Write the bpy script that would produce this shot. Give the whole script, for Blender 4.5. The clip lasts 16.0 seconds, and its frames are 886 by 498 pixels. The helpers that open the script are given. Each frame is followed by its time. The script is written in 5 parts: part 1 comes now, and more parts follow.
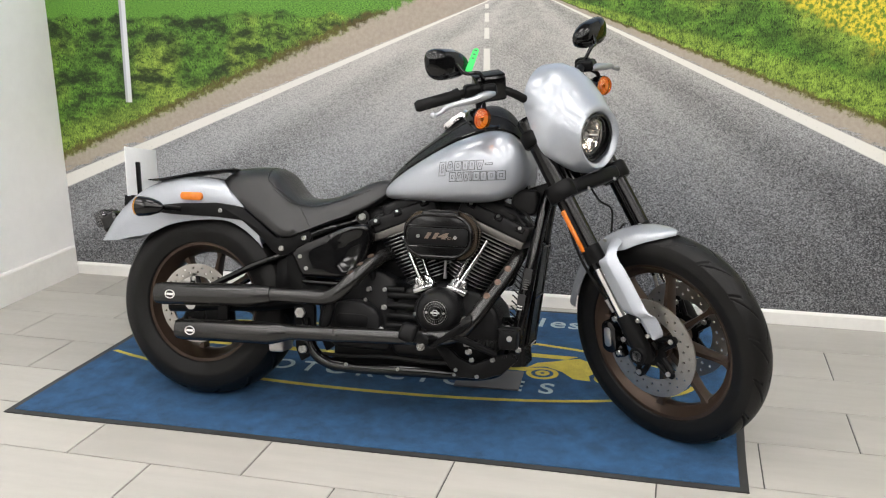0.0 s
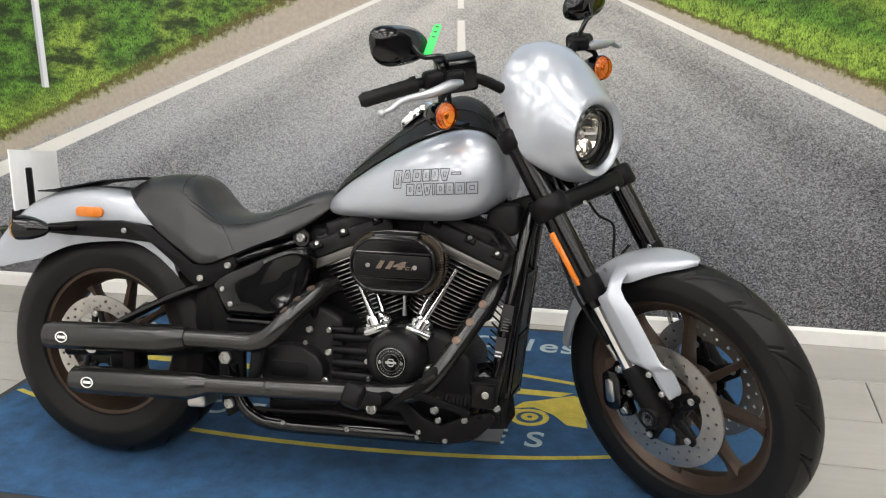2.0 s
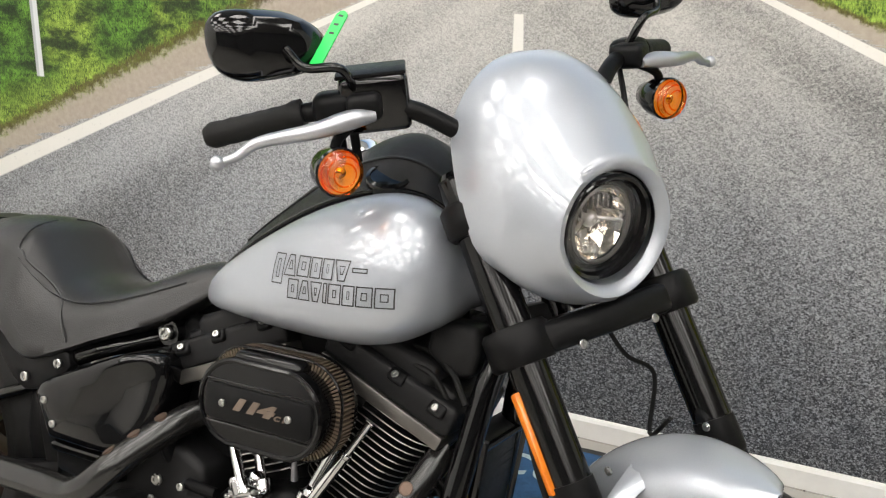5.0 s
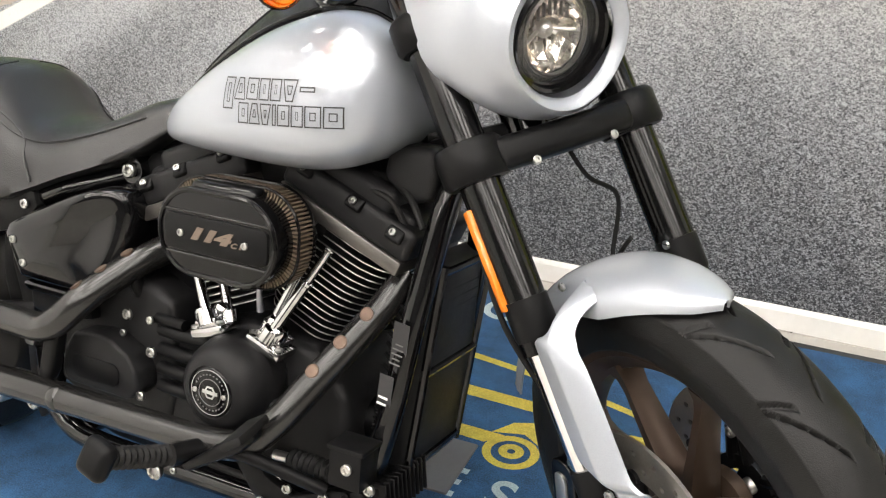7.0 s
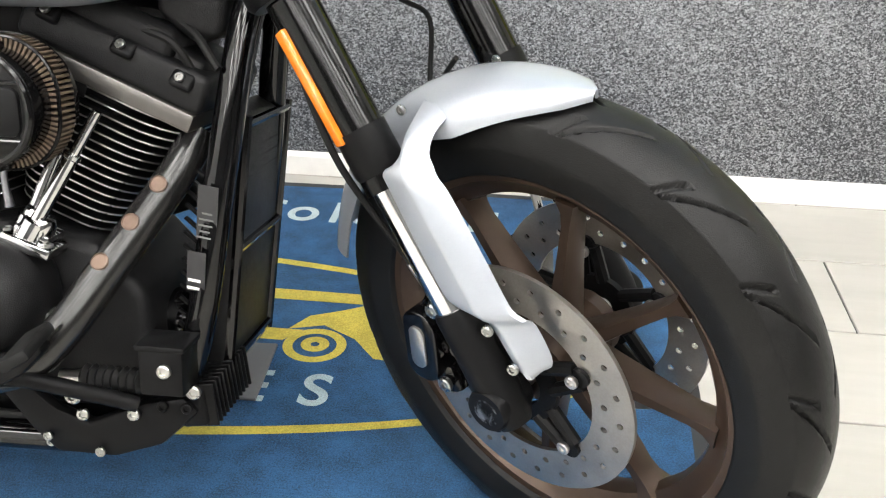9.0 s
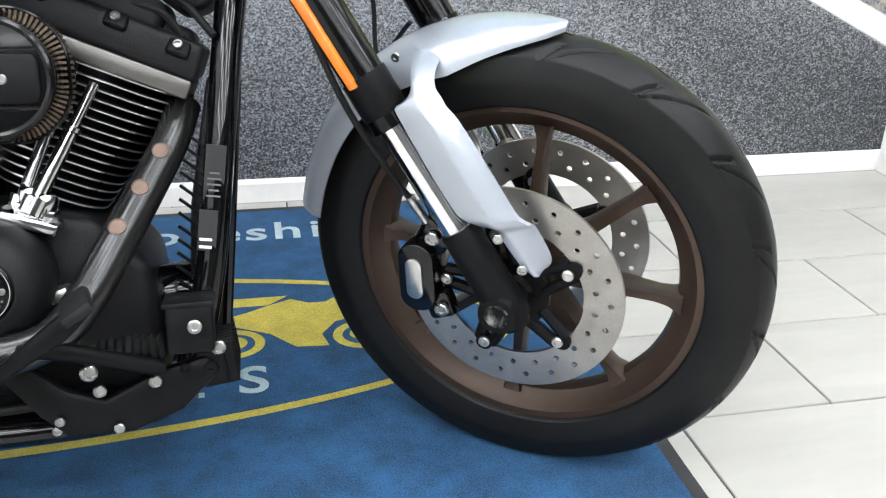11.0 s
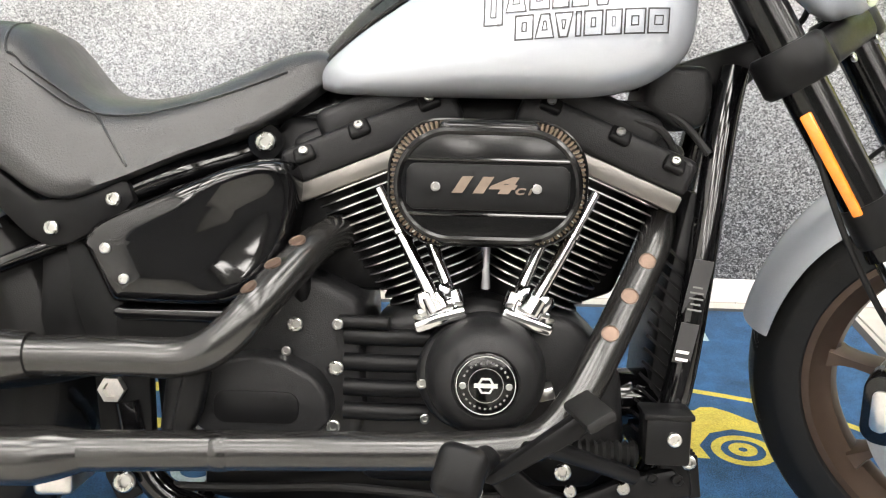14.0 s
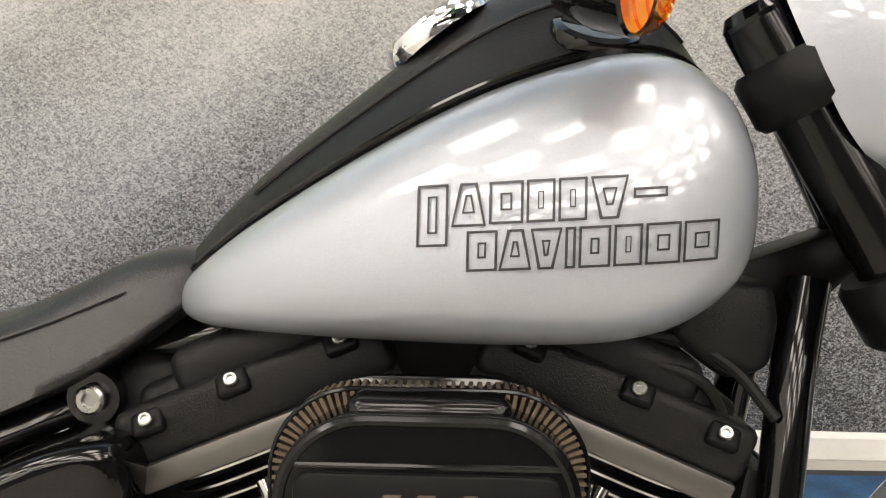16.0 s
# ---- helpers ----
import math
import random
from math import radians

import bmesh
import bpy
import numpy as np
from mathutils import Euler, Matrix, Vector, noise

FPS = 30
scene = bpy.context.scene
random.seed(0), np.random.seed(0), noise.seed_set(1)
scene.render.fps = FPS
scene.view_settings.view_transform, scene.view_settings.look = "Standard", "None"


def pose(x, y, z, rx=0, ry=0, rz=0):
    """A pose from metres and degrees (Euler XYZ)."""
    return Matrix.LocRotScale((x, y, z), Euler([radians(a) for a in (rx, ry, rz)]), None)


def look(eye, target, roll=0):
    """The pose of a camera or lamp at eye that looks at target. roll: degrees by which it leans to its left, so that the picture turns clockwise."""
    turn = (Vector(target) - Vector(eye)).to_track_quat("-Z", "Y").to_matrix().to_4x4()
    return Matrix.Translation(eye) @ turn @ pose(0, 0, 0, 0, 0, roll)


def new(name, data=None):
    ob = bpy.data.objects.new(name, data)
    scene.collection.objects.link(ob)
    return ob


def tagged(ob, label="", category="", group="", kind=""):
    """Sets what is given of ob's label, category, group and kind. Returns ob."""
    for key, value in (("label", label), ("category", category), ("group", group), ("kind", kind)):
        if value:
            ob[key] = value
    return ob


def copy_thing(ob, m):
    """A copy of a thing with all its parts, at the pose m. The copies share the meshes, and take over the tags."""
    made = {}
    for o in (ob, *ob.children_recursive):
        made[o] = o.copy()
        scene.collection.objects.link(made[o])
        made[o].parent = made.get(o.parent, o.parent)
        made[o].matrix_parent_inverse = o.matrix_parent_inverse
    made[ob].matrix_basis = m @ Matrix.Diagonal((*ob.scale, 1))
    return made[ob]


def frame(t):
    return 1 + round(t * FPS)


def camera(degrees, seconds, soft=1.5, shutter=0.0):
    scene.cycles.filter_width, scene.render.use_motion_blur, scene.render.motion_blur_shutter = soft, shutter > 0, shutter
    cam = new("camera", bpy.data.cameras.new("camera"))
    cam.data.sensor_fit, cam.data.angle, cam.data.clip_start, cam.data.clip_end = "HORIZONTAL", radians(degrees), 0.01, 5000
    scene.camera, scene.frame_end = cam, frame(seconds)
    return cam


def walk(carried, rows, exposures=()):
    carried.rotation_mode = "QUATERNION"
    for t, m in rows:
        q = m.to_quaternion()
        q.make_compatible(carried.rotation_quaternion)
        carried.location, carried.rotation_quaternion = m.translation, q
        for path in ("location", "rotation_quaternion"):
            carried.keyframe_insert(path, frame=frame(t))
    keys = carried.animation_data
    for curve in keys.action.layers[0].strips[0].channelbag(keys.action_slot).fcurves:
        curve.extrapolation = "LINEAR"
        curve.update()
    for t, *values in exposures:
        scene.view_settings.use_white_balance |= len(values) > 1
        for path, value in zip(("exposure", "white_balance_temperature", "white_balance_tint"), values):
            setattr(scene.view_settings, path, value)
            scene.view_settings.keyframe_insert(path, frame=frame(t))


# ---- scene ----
LENS = 51.94
cam = camera(LENS, 16.0, soft=1.2)
PATH = [
    (0, (0.673, 0.556, 1.296), (0.174, 2.419, 0.766), -0.7),
    (0.5, (0.713, 0.608, 1.304), (0.185, 2.454, 0.746), -1.1),
    (1, (0.725, 0.718, 1.303), (0.192, 2.556, 0.723), -1.4),
    (1.5, (0.648, 0.9, 1.274), (0.168, 2.753, 0.692), -0.8),
    (2, (0.604, 1.161, 1.286), (0.122, 3.007, 0.687), -1.3),
    (2.5, (0.612, 1.373, 1.245), (0.047, 3.209, 0.688), -1.1),
    (3, (0.662, 1.581, 1.264), (0.057, 3.403, 0.704), -1.5),
    (3.5, (0.63, 1.788, 1.244), (0.073, 3.62, 0.667), 0.2),
    (3.7, (0.618, 1.869, 1.234), (0.043, 3.697, 0.661), 0.5),
    (5.8, (0.777, 2.213, 1.216), (-0.168, 3.846, 0.551), -0.7),
    (6, (0.777, 2.218, 1.215), (-0.151, 3.844, 0.512), -0.9),
    (6.5, (0.79, 2.209, 1.171), (-0.099, 3.823, 0.392), -0.7),
    (7, (0.804, 2.202, 1.133), (-0.045, 3.803, 0.287), -1.2),
    (7.5, (0.815, 2.189, 1.095), (0.027, 3.807, 0.223), -1.2),
    (8, (0.826, 2.19, 1.045), (0.104, 3.824, 0.145), -1.0),
    (8.2, (0.831, 2.2, 1.028), (0.143, 3.833, 0.099), -0.8),
    (8.5, (0.787, 2.201, 0.988), (0.252, 3.877, 0.035), 0.2),
    (9, (0.626, 2.235, 0.958), (0.412, 3.97, -0.013), 0.5),
    (9.2, (0.537, 2.225, 0.967), (0.498, 3.974, -0.002), 1.7),
    (11.3, (0.221, 2.049, 0.84), (0.621, 3.848, 0.062), 1.3),
    (11.5, (0.159, 2.049, 0.837), (0.54, 3.86, 0.079), 1.5),
    (12, (0.065, 2.05, 0.856), (0.27, 3.888, 0.094), 1.5),
    (12.5, (-0.005, 2.047, 0.862), (0.025, 3.91, 0.134), 0.8),
    (13, (-0.037, 2.042, 0.858), (-0.083, 3.911, 0.147), 0.5),
    (13.5, (-0.024, 2.052, 0.853), (-0.112, 3.926, 0.16), 0.3),
    (14, (-0.036, 2.084, 0.886), (-0.096, 3.972, 0.229), 1.2),
    (14.5, (-0.051, 2.161, 0.93), (-0.022, 4.074, 0.349), 1.7),
    (15, (-0.014, 2.327, 0.941), (-0.002, 4.232, 0.332), 0.2),
    (15.5, (0.006, 2.462, 0.944), (0.011, 4.383, 0.387), 0.5),
    (16, (0.004, 2.529, 0.963), (-0.042, 4.448, 0.402), 0.7),
]
WALK_EXPOSURE = [(0, -0.65, 6430, 11), (1.5, -0.68, 6450, 11), (2.0, -0.62, 6460, 10), (2.5, -0.43, 6450, 10), (3.5, -0.5, 6500, 10), (6.0, -0.5, 6650, 10), (7.0, 0.02, 6700, 11), (8.0, 0.37, 6900, 11), (8.5, 0.32, 6950, 11), (9.0, 0.27, 6400, 9), (11.5, 0.03, 5850, 8), (12.0, 0.14, 6250, 9), (12.5, 0.54, 6600, 10), (13.5, 0.56, 6600, 10), (14.0, 0.61, 6600, 10), (14.5, 0.15, 6600, 10), (15.0, -0.26, 6650, 10), (16, -0.36, 7050, 11)]
walk(cam, [(t, look(eye, target, roll)) for t, eye, target, roll in PATH], WALK_EXPOSURE)

# ---- world and lights ----
world = bpy.data.worlds.new("world")
scene.world = world
world.use_nodes = True
wn = world.node_tree.nodes
sky = wn.new("ShaderNodeTexSky")
sky.sky_type, sky.sun_disc, sky.sun_elevation = "NISHITA", False, radians(35)
world.node_tree.links.new(sky.outputs[0], wn["Background"].inputs[0])
wn["Background"].inputs[1].default_value = 0.08
scene.view_settings.exposure = 0.0


# ---- node helpers ----
class Net:
    """A node tree with short calls for its maths."""

    def __init__(self, name):
        self.m = bpy.data.materials.new(name)
        self.m.use_nodes = True
        self.t = self.m.node_tree
        self.b = self.t.nodes["Principled BSDF"]

    def put(self, socket, v):
        if isinstance(v, bpy.types.NodeSocket):
            self.t.links.new(v, socket)
        else:
            socket.default_value = v

    def f(self, op, *args):
        n = self.t.nodes.new("ShaderNodeMath")
        n.operation = op
        for i, a in enumerate(args):
            self.put(n.inputs[i], a)
        return n.outputs[0]

    def step(self, v, a, b):
        n = self.t.nodes.new("ShaderNodeMapRange")
        n.interpolation_type = "SMOOTHSTEP"
        for i, a_ in enumerate((v, a, b, 0.0, 1.0)):
            self.put(n.inputs[i], a_)
        return n.outputs[0]

    def band(self, v, lo, hi, soft):
        return self.f("MULTIPLY", self.step(v, lo - soft, lo + soft), self.f("SUBTRACT", 1.0, self.step(v, hi - soft, hi + soft)))

    def mix(self, k, a, b):
        n = self.t.nodes.new("ShaderNodeMix")
        n.data_type = "RGBA"
        self.put(n.inputs["Factor"], k)
        self.put(n.inputs[6], a if not isinstance(a, tuple) else (*a, 1))
        self.put(n.inputs[7], b if not isinstance(b, tuple) else (*b, 1))
        return n.outputs[2]

    def coord(self):
        return self.t.nodes.new("ShaderNodeTexCoord").outputs["Object"]

    def noise(self, scale, detail=3.0, vec=None, rough=0.55):
        n = self.t.nodes.new("ShaderNodeTexNoise")
        self.put(n.inputs["Vector"], vec if vec is not None else self.coord())
        self.put(n.inputs["Scale"], scale)
        n.inputs["Detail"].default_value, n.inputs["Roughness"].default_value = detail, rough
        return n.outputs[0]

    def cells(self, scale, vec):
        n = self.t.nodes.new("ShaderNodeTexVoronoi")
        self.put(n.inputs["Vector"], vec)
        self.put(n.inputs["Scale"], scale)
        return self.xyz(n.outputs["Color"])[0]

    def xyz(self, vec=None):
        n = self.t.nodes.new("ShaderNodeSeparateXYZ")
        self.put(n.inputs[0], vec if vec is not None else self.coord())
        return n.outputs

    def vec(self, x, y, z):
        n = self.t.nodes.new("ShaderNodeCombineXYZ")
        for i, v in enumerate((x, y, z)):
            self.put(n.inputs[i], v)
        return n.outputs[0]

    def bump(self, height, strength=0.3, dist=0.002):
        n = self.t.nodes.new("ShaderNodeBump")
        n.inputs["Strength"].default_value, n.inputs["Distance"].default_value = strength, dist
        self.put(n.inputs["Height"], height)
        self.put(self.b.inputs["Normal"], n.outputs[0])

    def set(self, **kw):
        for k, v in kw.items():
            k = k.replace("_", " ").title().replace("Ior", "IOR")
            self.put(self.b.inputs[k], (*v, 1) if isinstance(v, tuple) and len(v) == 3 else v)
        return self.m


def surface(name, base, rough, metal=0.0, vary=0.15, scale=6.0, grain=0.0, grain_scale=400.0, coat=0.0, rough_vary=0.08, spec=0.5):
    """A plain surface with soft stains, uneven gloss and fine relief."""
    n = Net(name)
    big = n.noise(scale, 4)
    fine = n.noise(scale * 14, 3)
    k = n.f("ADD", n.f("MULTIPLY", big, 0.65), n.f("MULTIPLY", fine, 0.35))
    dark, light = tuple(c * (1 - vary) for c in base), tuple(min(1, c * (1 + vary)) for c in base)
    n.set(base_color=n.mix(n.step(k, 0.3, 0.7), dark, light), metallic=metal, coat_weight=coat, coat_roughness=0.04, specular_ior_level=spec)
    n.set(roughness=n.f("ADD", rough - rough_vary, n.f("MULTIPLY", fine, 2 * rough_vary)))
    if grain:
        n.bump(n.noise(grain_scale, 2), grain)
    return n.m


def make_silver():
    n = Net("silver paint")
    flake = n.noise(2600.0, 1)
    n.set(base_color=n.mix(n.step(flake, 0.35, 0.65), (0.29, 0.31, 0.34), (0.37, 0.392, 0.43)), metallic=0.5, roughness=0.43, coat_weight=1.0, coat_roughness=0.02)
    return n.m


def make_glass(name, color, rough=0.0):
    """A thin pane: tinted see-through, with the gloss of its surface."""
    n = Net(name)
    clear, gloss, mix = (n.t.nodes.new(k) for k in ("ShaderNodeBsdfTransparent", "ShaderNodeBsdfGlossy", "ShaderNodeMixShader"))
    clear.inputs["Color"].default_value = (*color, 1)
    gloss.inputs["Roughness"].default_value = rough
    n.put(mix.inputs[0], 0.06)
    n.put(mix.inputs[1], clear.outputs[0])
    n.put(mix.inputs[2], gloss.outputs[0])
    n.put(n.t.nodes["Material Output"].inputs["Surface"], mix.outputs[0])
    return n.m


SILVER = make_silver()
BLACK = surface("gloss black paint", (0.0025, 0.0025, 0.0028), 0.07, vary=0.1, spec=0.42, rough_vary=0.02)
AIRBLACK = surface("semi-gloss black moulding", (0.0025, 0.0025, 0.0027), 0.13, vary=0.1, spec=0.28, rough_vary=0.02)
SATIN = surface("satin black coating", (0.0042, 0.0042, 0.0045), 0.40, grain=0.1, grain_scale=900, spec=0.12)
WRINKLE = surface("wrinkle black casting", (0.0085, 0.0085, 0.009), 0.39, grain=0.3, grain_scale=700, spec=0.17)
PIPE = surface("black ceramic exhaust", (0.0090, 0.0087, 0.0085), 0.22, vary=0.05, scale=3, spec=0.55, rough_vary=0.008)
TYRE = surface("tyre rubber", (0.0054, 0.0053, 0.0052), 0.42, vary=0.3, scale=9, grain=0.2, grain_scale=700, spec=0.20)
RUBBER = surface("soft rubber", (0.006, 0.006, 0.006), 0.6, grain=0.15, spec=0.2)
LEATHER = surface("seat vinyl", (0.0125, 0.0125, 0.013), 0.34, grain=0.3, grain_scale=420, spec=0.43)
BRONZE = surface("bronze wheel paint", (0.058, 0.038, 0.027), 0.38, metal=0.55, vary=0.1)
CHROME = surface("chrome", (0.82, 0.82, 0.82), 0.08, metal=1.0, vary=0.03, rough_vary=0.03)
MIRROR = surface("warm plated reflector", (0.74, 0.69, 0.63), 0.12, metal=1.0, vary=0.1)
STEEL = surface("brushed steel", (0.52, 0.51, 0.49), 0.34, metal=1.0, vary=0.1, scale=20)
DISC = surface("worn disc steel", (0.38, 0.362, 0.335), 0.40, metal=1.0, vary=0.12, scale=24)
ALU = surface("brushed aluminium", (0.44, 0.45, 0.475), 0.40, metal=0.9, vary=0.06, scale=14)
DULL = surface("dull machined strip", (0.135, 0.128, 0.12), 0.42, metal=0.9, vary=0.1)
# steel inside the shield holes, with the recess's brownish shading in its colour
HOLE_STEEL = surface("shaded brown steel", (0.115, 0.078, 0.060), 0.42, metal=0.7, vary=0.2, scale=30)
PRINT = surface("grey badge print", (0.34, 0.34, 0.33), 0.4, vary=0.06)
PLATED = surface("dark plated chrome", (0.50, 0.50, 0.50), 0.09, metal=1.0, vary=0.05, rough_vary=0.03)
ZINC = surface("zinc bolt", (0.37, 0.37, 0.355), 0.28, metal=1.0, vary=0.1)
MACHINED = surface("machined edge", (0.62, 0.61, 0.59), 0.3, metal=1.0, vary=0.08)
BADGE = surface("bronze lettering", (0.15, 0.115, 0.09), 0.4, metal=0.5)
INK = surface("black lettering", (0.02, 0.02, 0.022), 0.4, vary=0.05)
AMBER = surface("amber reflector", (0.62, 0.17, 0.015), 0.22, coat=0.4, vary=0.15, scale=60)
AMBER_LENS = make_glass("amber lens", (1.0, 0.60, 0.13), 0.06)
CLEAR = make_glass("clear lens", (1, 1, 1))
SMOKE = make_glass("smoked lens", (0.5, 0.5, 0.5))
GREEN = surface("green plastic tag", (0.02, 0.55, 0.10), 0.4, vary=0.08)
LABEL = surface("printed label", (0.75, 0.74, 0.72), 0.5, vary=0.05)
PLATE = surface("white number plate", (0.80, 0.80, 0.79), 0.35, vary=0.04)
WALL = surface("white wall paint", (0.90, 0.895, 0.88), 0.65, vary=0.03, scale=1.5, grain=0.08, grain_scale=160)
SKIRT = surface("white gloss skirting", (0.80, 0.79, 0.76), 0.4, vary=0.05, scale=3)
CEIL = surface("ceiling board", (0.52, 0.52, 0.51), 0.8, vary=0.03)
GREYWALL = surface("grey wall paint", (0.13, 0.13, 0.13), 0.7, vary=0.04, scale=1.5)
GREYPLATE = surface("grey steel plate", (0.10, 0.10, 0.105), 0.5, vary=0.12)


def make_tile():
    n = Net("floor tile")
    info = n.t.nodes.new("ShaderNodeObjectInfo")
    streak = n.noise(5.0, 5, n.vec(n.f("MULTIPLY", n.xyz()[0], 0.5), n.f("MULTIPLY", n.xyz()[1], 3.0), info.outputs["Random"]))
    k = n.f("ADD", n.f("MULTIPLY", streak, 0.7), n.f("MULTIPLY", info.outputs["Random"], 0.3))
    n.set(base_color=n.mix(n.step(k, 0.2, 0.85), (0.36, 0.345, 0.315), (0.45, 0.435, 0.40)), roughness=n.f("ADD", 0.28, n.f("MULTIPLY", n.noise(40.0, 3), 0.2)))
    n.bump(n.noise(90.0, 4), 0.08, 0.001)
    return n.m


def make_carpet(name, base, vary):
    n = Net(name)
    loop = n.noise(330.0, 3, rough=0.8)
    wear = n.noise(13.0, 6, rough=0.7)
    k = n.f("ADD", n.f("MULTIPLY", loop, 0.62), n.f("MULTIPLY", wear, 0.38))
    n.set(base_color=n.mix(n.step(k, 0.38, 0.62), tuple(c * (1 - vary) for c in base), tuple(c * (1 + vary) for c in base)), roughness=0.95)
    n.bump(loop, 0.8, 0.003)
    return n.m


TILE = make_tile()
GROUT = surface("grout", (0.075, 0.072, 0.068), 0.9)
PALE = surface("dim print", (0.12, 0.12, 0.118), 0.5, vary=0.1)
MATBLUE = make_carpet("blue mat pile", (0.019, 0.073, 0.165), 0.5)
MATYELLOW = make_carpet("yellow mat pile", (0.52, 0.42, 0.07), 0.25)
MATWHITE = make_carpet("pale mat pile", (0.42, 0.50, 0.52), 0.25)
MATEDGE = surface("mat rubber edge", (0.025, 0.025, 0.026), 0.7)


def make_mural():
    """The printed picture of a country road: asphalt, edge lines, verges, a field in flower."""
    n = Net("printed road mural")
    x, y, z = n.xyz()[0], n.xyz()[1], n.xyz()[2]
    dz = n.f("MAXIMUM", n.f("SUBTRACT", 1.343, z), 0.012)
    u = n.f("DIVIDE", n.f("SUBTRACT", x, 0.0147), dz)
    v = n.f("DIVIDE", 1.0, dz)
    road = n.vec(u, n.f("MULTIPLY", v, 2.2), 0.0)
    # asphalt: stone chips, long soft streaks, paler lanes, darker right side, paler towards the horizon
    chips = n.f("ADD", n.f("MULTIPLY", n.cells(230.0, n.vec(x, 0.0, n.f("MULTIPLY", z, 1.25))), 0.55), n.f("MULTIPLY", n.cells(380.0, n.vec(x, 1.0, z)), 0.45))
    streaks = n.noise(1.6, 4, n.vec(n.f("MULTIPLY", u, 1.6), n.f("MULTIPLY", v, 0.4), 3.0))
    au = n.f("ABSOLUTE", u)
    lane = n.f("MULTIPLY", n.step(au, 0.45, 1.05), n.f("SUBTRACT", 1.0, n.step(au, 1.05, 1.65)))
    tone = n.f("ADD", 0.09, n.f("MULTIPLY", n.step(z, 0.1, 1.2), 0.52))
    tone = n.f("ADD", tone, n.f("ADD", n.f("MULTIPLY", lane, 0.17), n.f("MULTIPLY", n.step(au, 1.7, 2.05), 0.16)))
    tone = n.f("ADD", tone, n.f("MULTIPLY", n.f("SUBTRACT", streaks, 0.5), 0.45))
    tone = n.f("ADD", tone, n.f("MULTIPLY", n.f("SUBTRACT", chips, 0.5), n.f("SUBTRACT", 1.22, n.f("MULTIPLY", z, 0.64))))
    tone = n.f("SUBTRACT", tone, n.f("MULTIPLY", n.step(u, 0.2, 1.6), n.f("SUBTRACT", 0.22, n.f("MULTIPLY", z, 0.08))))
    asphalt = n.mix(n.step(tone, -0.25, 1.15), (0.022, 0.023, 0.027), n.mix(n.step(z, 0.5, 1.15), (0.55, 0.565, 0.59), (0.60, 0.585, 0.55)))
    # gravel edge
    rough_u = n.f("ADD", u, n.f("MULTIPLY", n.f("SUBTRACT", n.noise(9.0, 5, road), 0.5), 0.34))
    dirt = n.mix(n.noise(60.0, 4, n.vec(x, 0.0, z)), (0.30, 0.25, 0.20), (0.50, 0.44, 0.37))
    edge = n.f("MAXIMUM", n.step(rough_u, 2.25, 2.33), n.f("SUBTRACT", 1.0, n.step(rough_u, -2.72, -2.66)))
    color = n.mix(edge, asphalt, dirt)
    # painted lines
    wear = n.step(n.noise(70.0, 4, n.vec(x, 0.0, z)), 0.22, 0.42)
    lines = n.f("MAXIMUM", n.band(u, 2.07, 2.24, 0.012), n.band(u, -2.64, -2.46, 0.012))
    dash = None
    for lo, hi in ((0.950, 1.098), (1.137, 1.181), (1.205, 1.240), (1.258, 1.275), (1.290, 1.30)):
        b = n.band(z, lo, hi, 0.002)
        dash = b if dash is None else n.f("MAXIMUM", dash, b)
    lines = n.f("MAXIMUM", lines, n.f("MULTIPLY", dash, n.band(n.f("DIVIDE", n.f("ADD", x, 0.132), n.f("SUBTRACT", 1.55, z)), -0.027, 0.027, 0.004)))
    color = n.mix(n.f("MULTIPLY", lines, n.f("ADD", 0.55, n.f("MULTIPLY", wear, 0.4))), color, (0.78, 0.77, 0.72))
    # verges: upright blades, a sunny strip along the road, dark gaps between tufts
    shape = n.vec(x, 0.0, n.f("MULTIPLY", z, 0.75))
    blades = n.noise(95.0, 5, n.vec(n.f("MULTIPLY", x, 1.9), 0.0, n.f("MULTIPLY", z, 0.7)), 0.8)
    clumps = n.noise(26.0, 5, n.vec(x, 6.0, n.f("MULTIPLY", z, 1.3)), 0.7)
    tufts = n.noise(8.5, 6, n.vec(x, 0.0, n.f("MULTIPLY", z, 1.9)), 0.62)
    sunny = n.noise(3.2, 3, n.vec(x, 4.0, z))
    far = n.f("ABSOLUTE", u)
    strip = n.f("SUBTRACT", 1.0, n.step(n.f("ADD", far, n.f("MULTIPLY", n.f("SUBTRACT", clumps, 0.5), 1.4)), 3.3, 4.0))
    straw = n.noise(210.0, 4, n.vec(n.f("MULTIPLY", x, 2.0), 9.0, n.f("MULTIPLY", z, 0.6)), 0.85)
    k_ = n.step(n.f("ADD", n.f("ADD", n.f("MULTIPLY", blades, 0.45), n.f("MULTIPLY", straw, 0.25)), n.f("MULTIPLY", clumps, 0.3)), 0.42, 0.60)
    lawn = n.mix(k_, (0.004, 0.016, 0.002), (0.19, 0.42, 0.05))
    lawn = n.mix(n.f("MAXIMUM", n.step(sunny, 0.45, 0.68), n.f("MULTIPLY", strip, 0.8)), lawn, n.mix(k_, (0.022, 0.06, 0.005), (0.46, 0.64, 0.10)))
    gap = n.f("MULTIPLY", n.step(n.f("ADD", tufts, n.f("MULTIPLY", n.f("SUBTRACT", n.f("ADD", blades, clumps), 1.0), 0.42)), 0.45, 0.60), n.f("SUBTRACT", 1.0, n.f("MULTIPLY", strip, 0.75)))
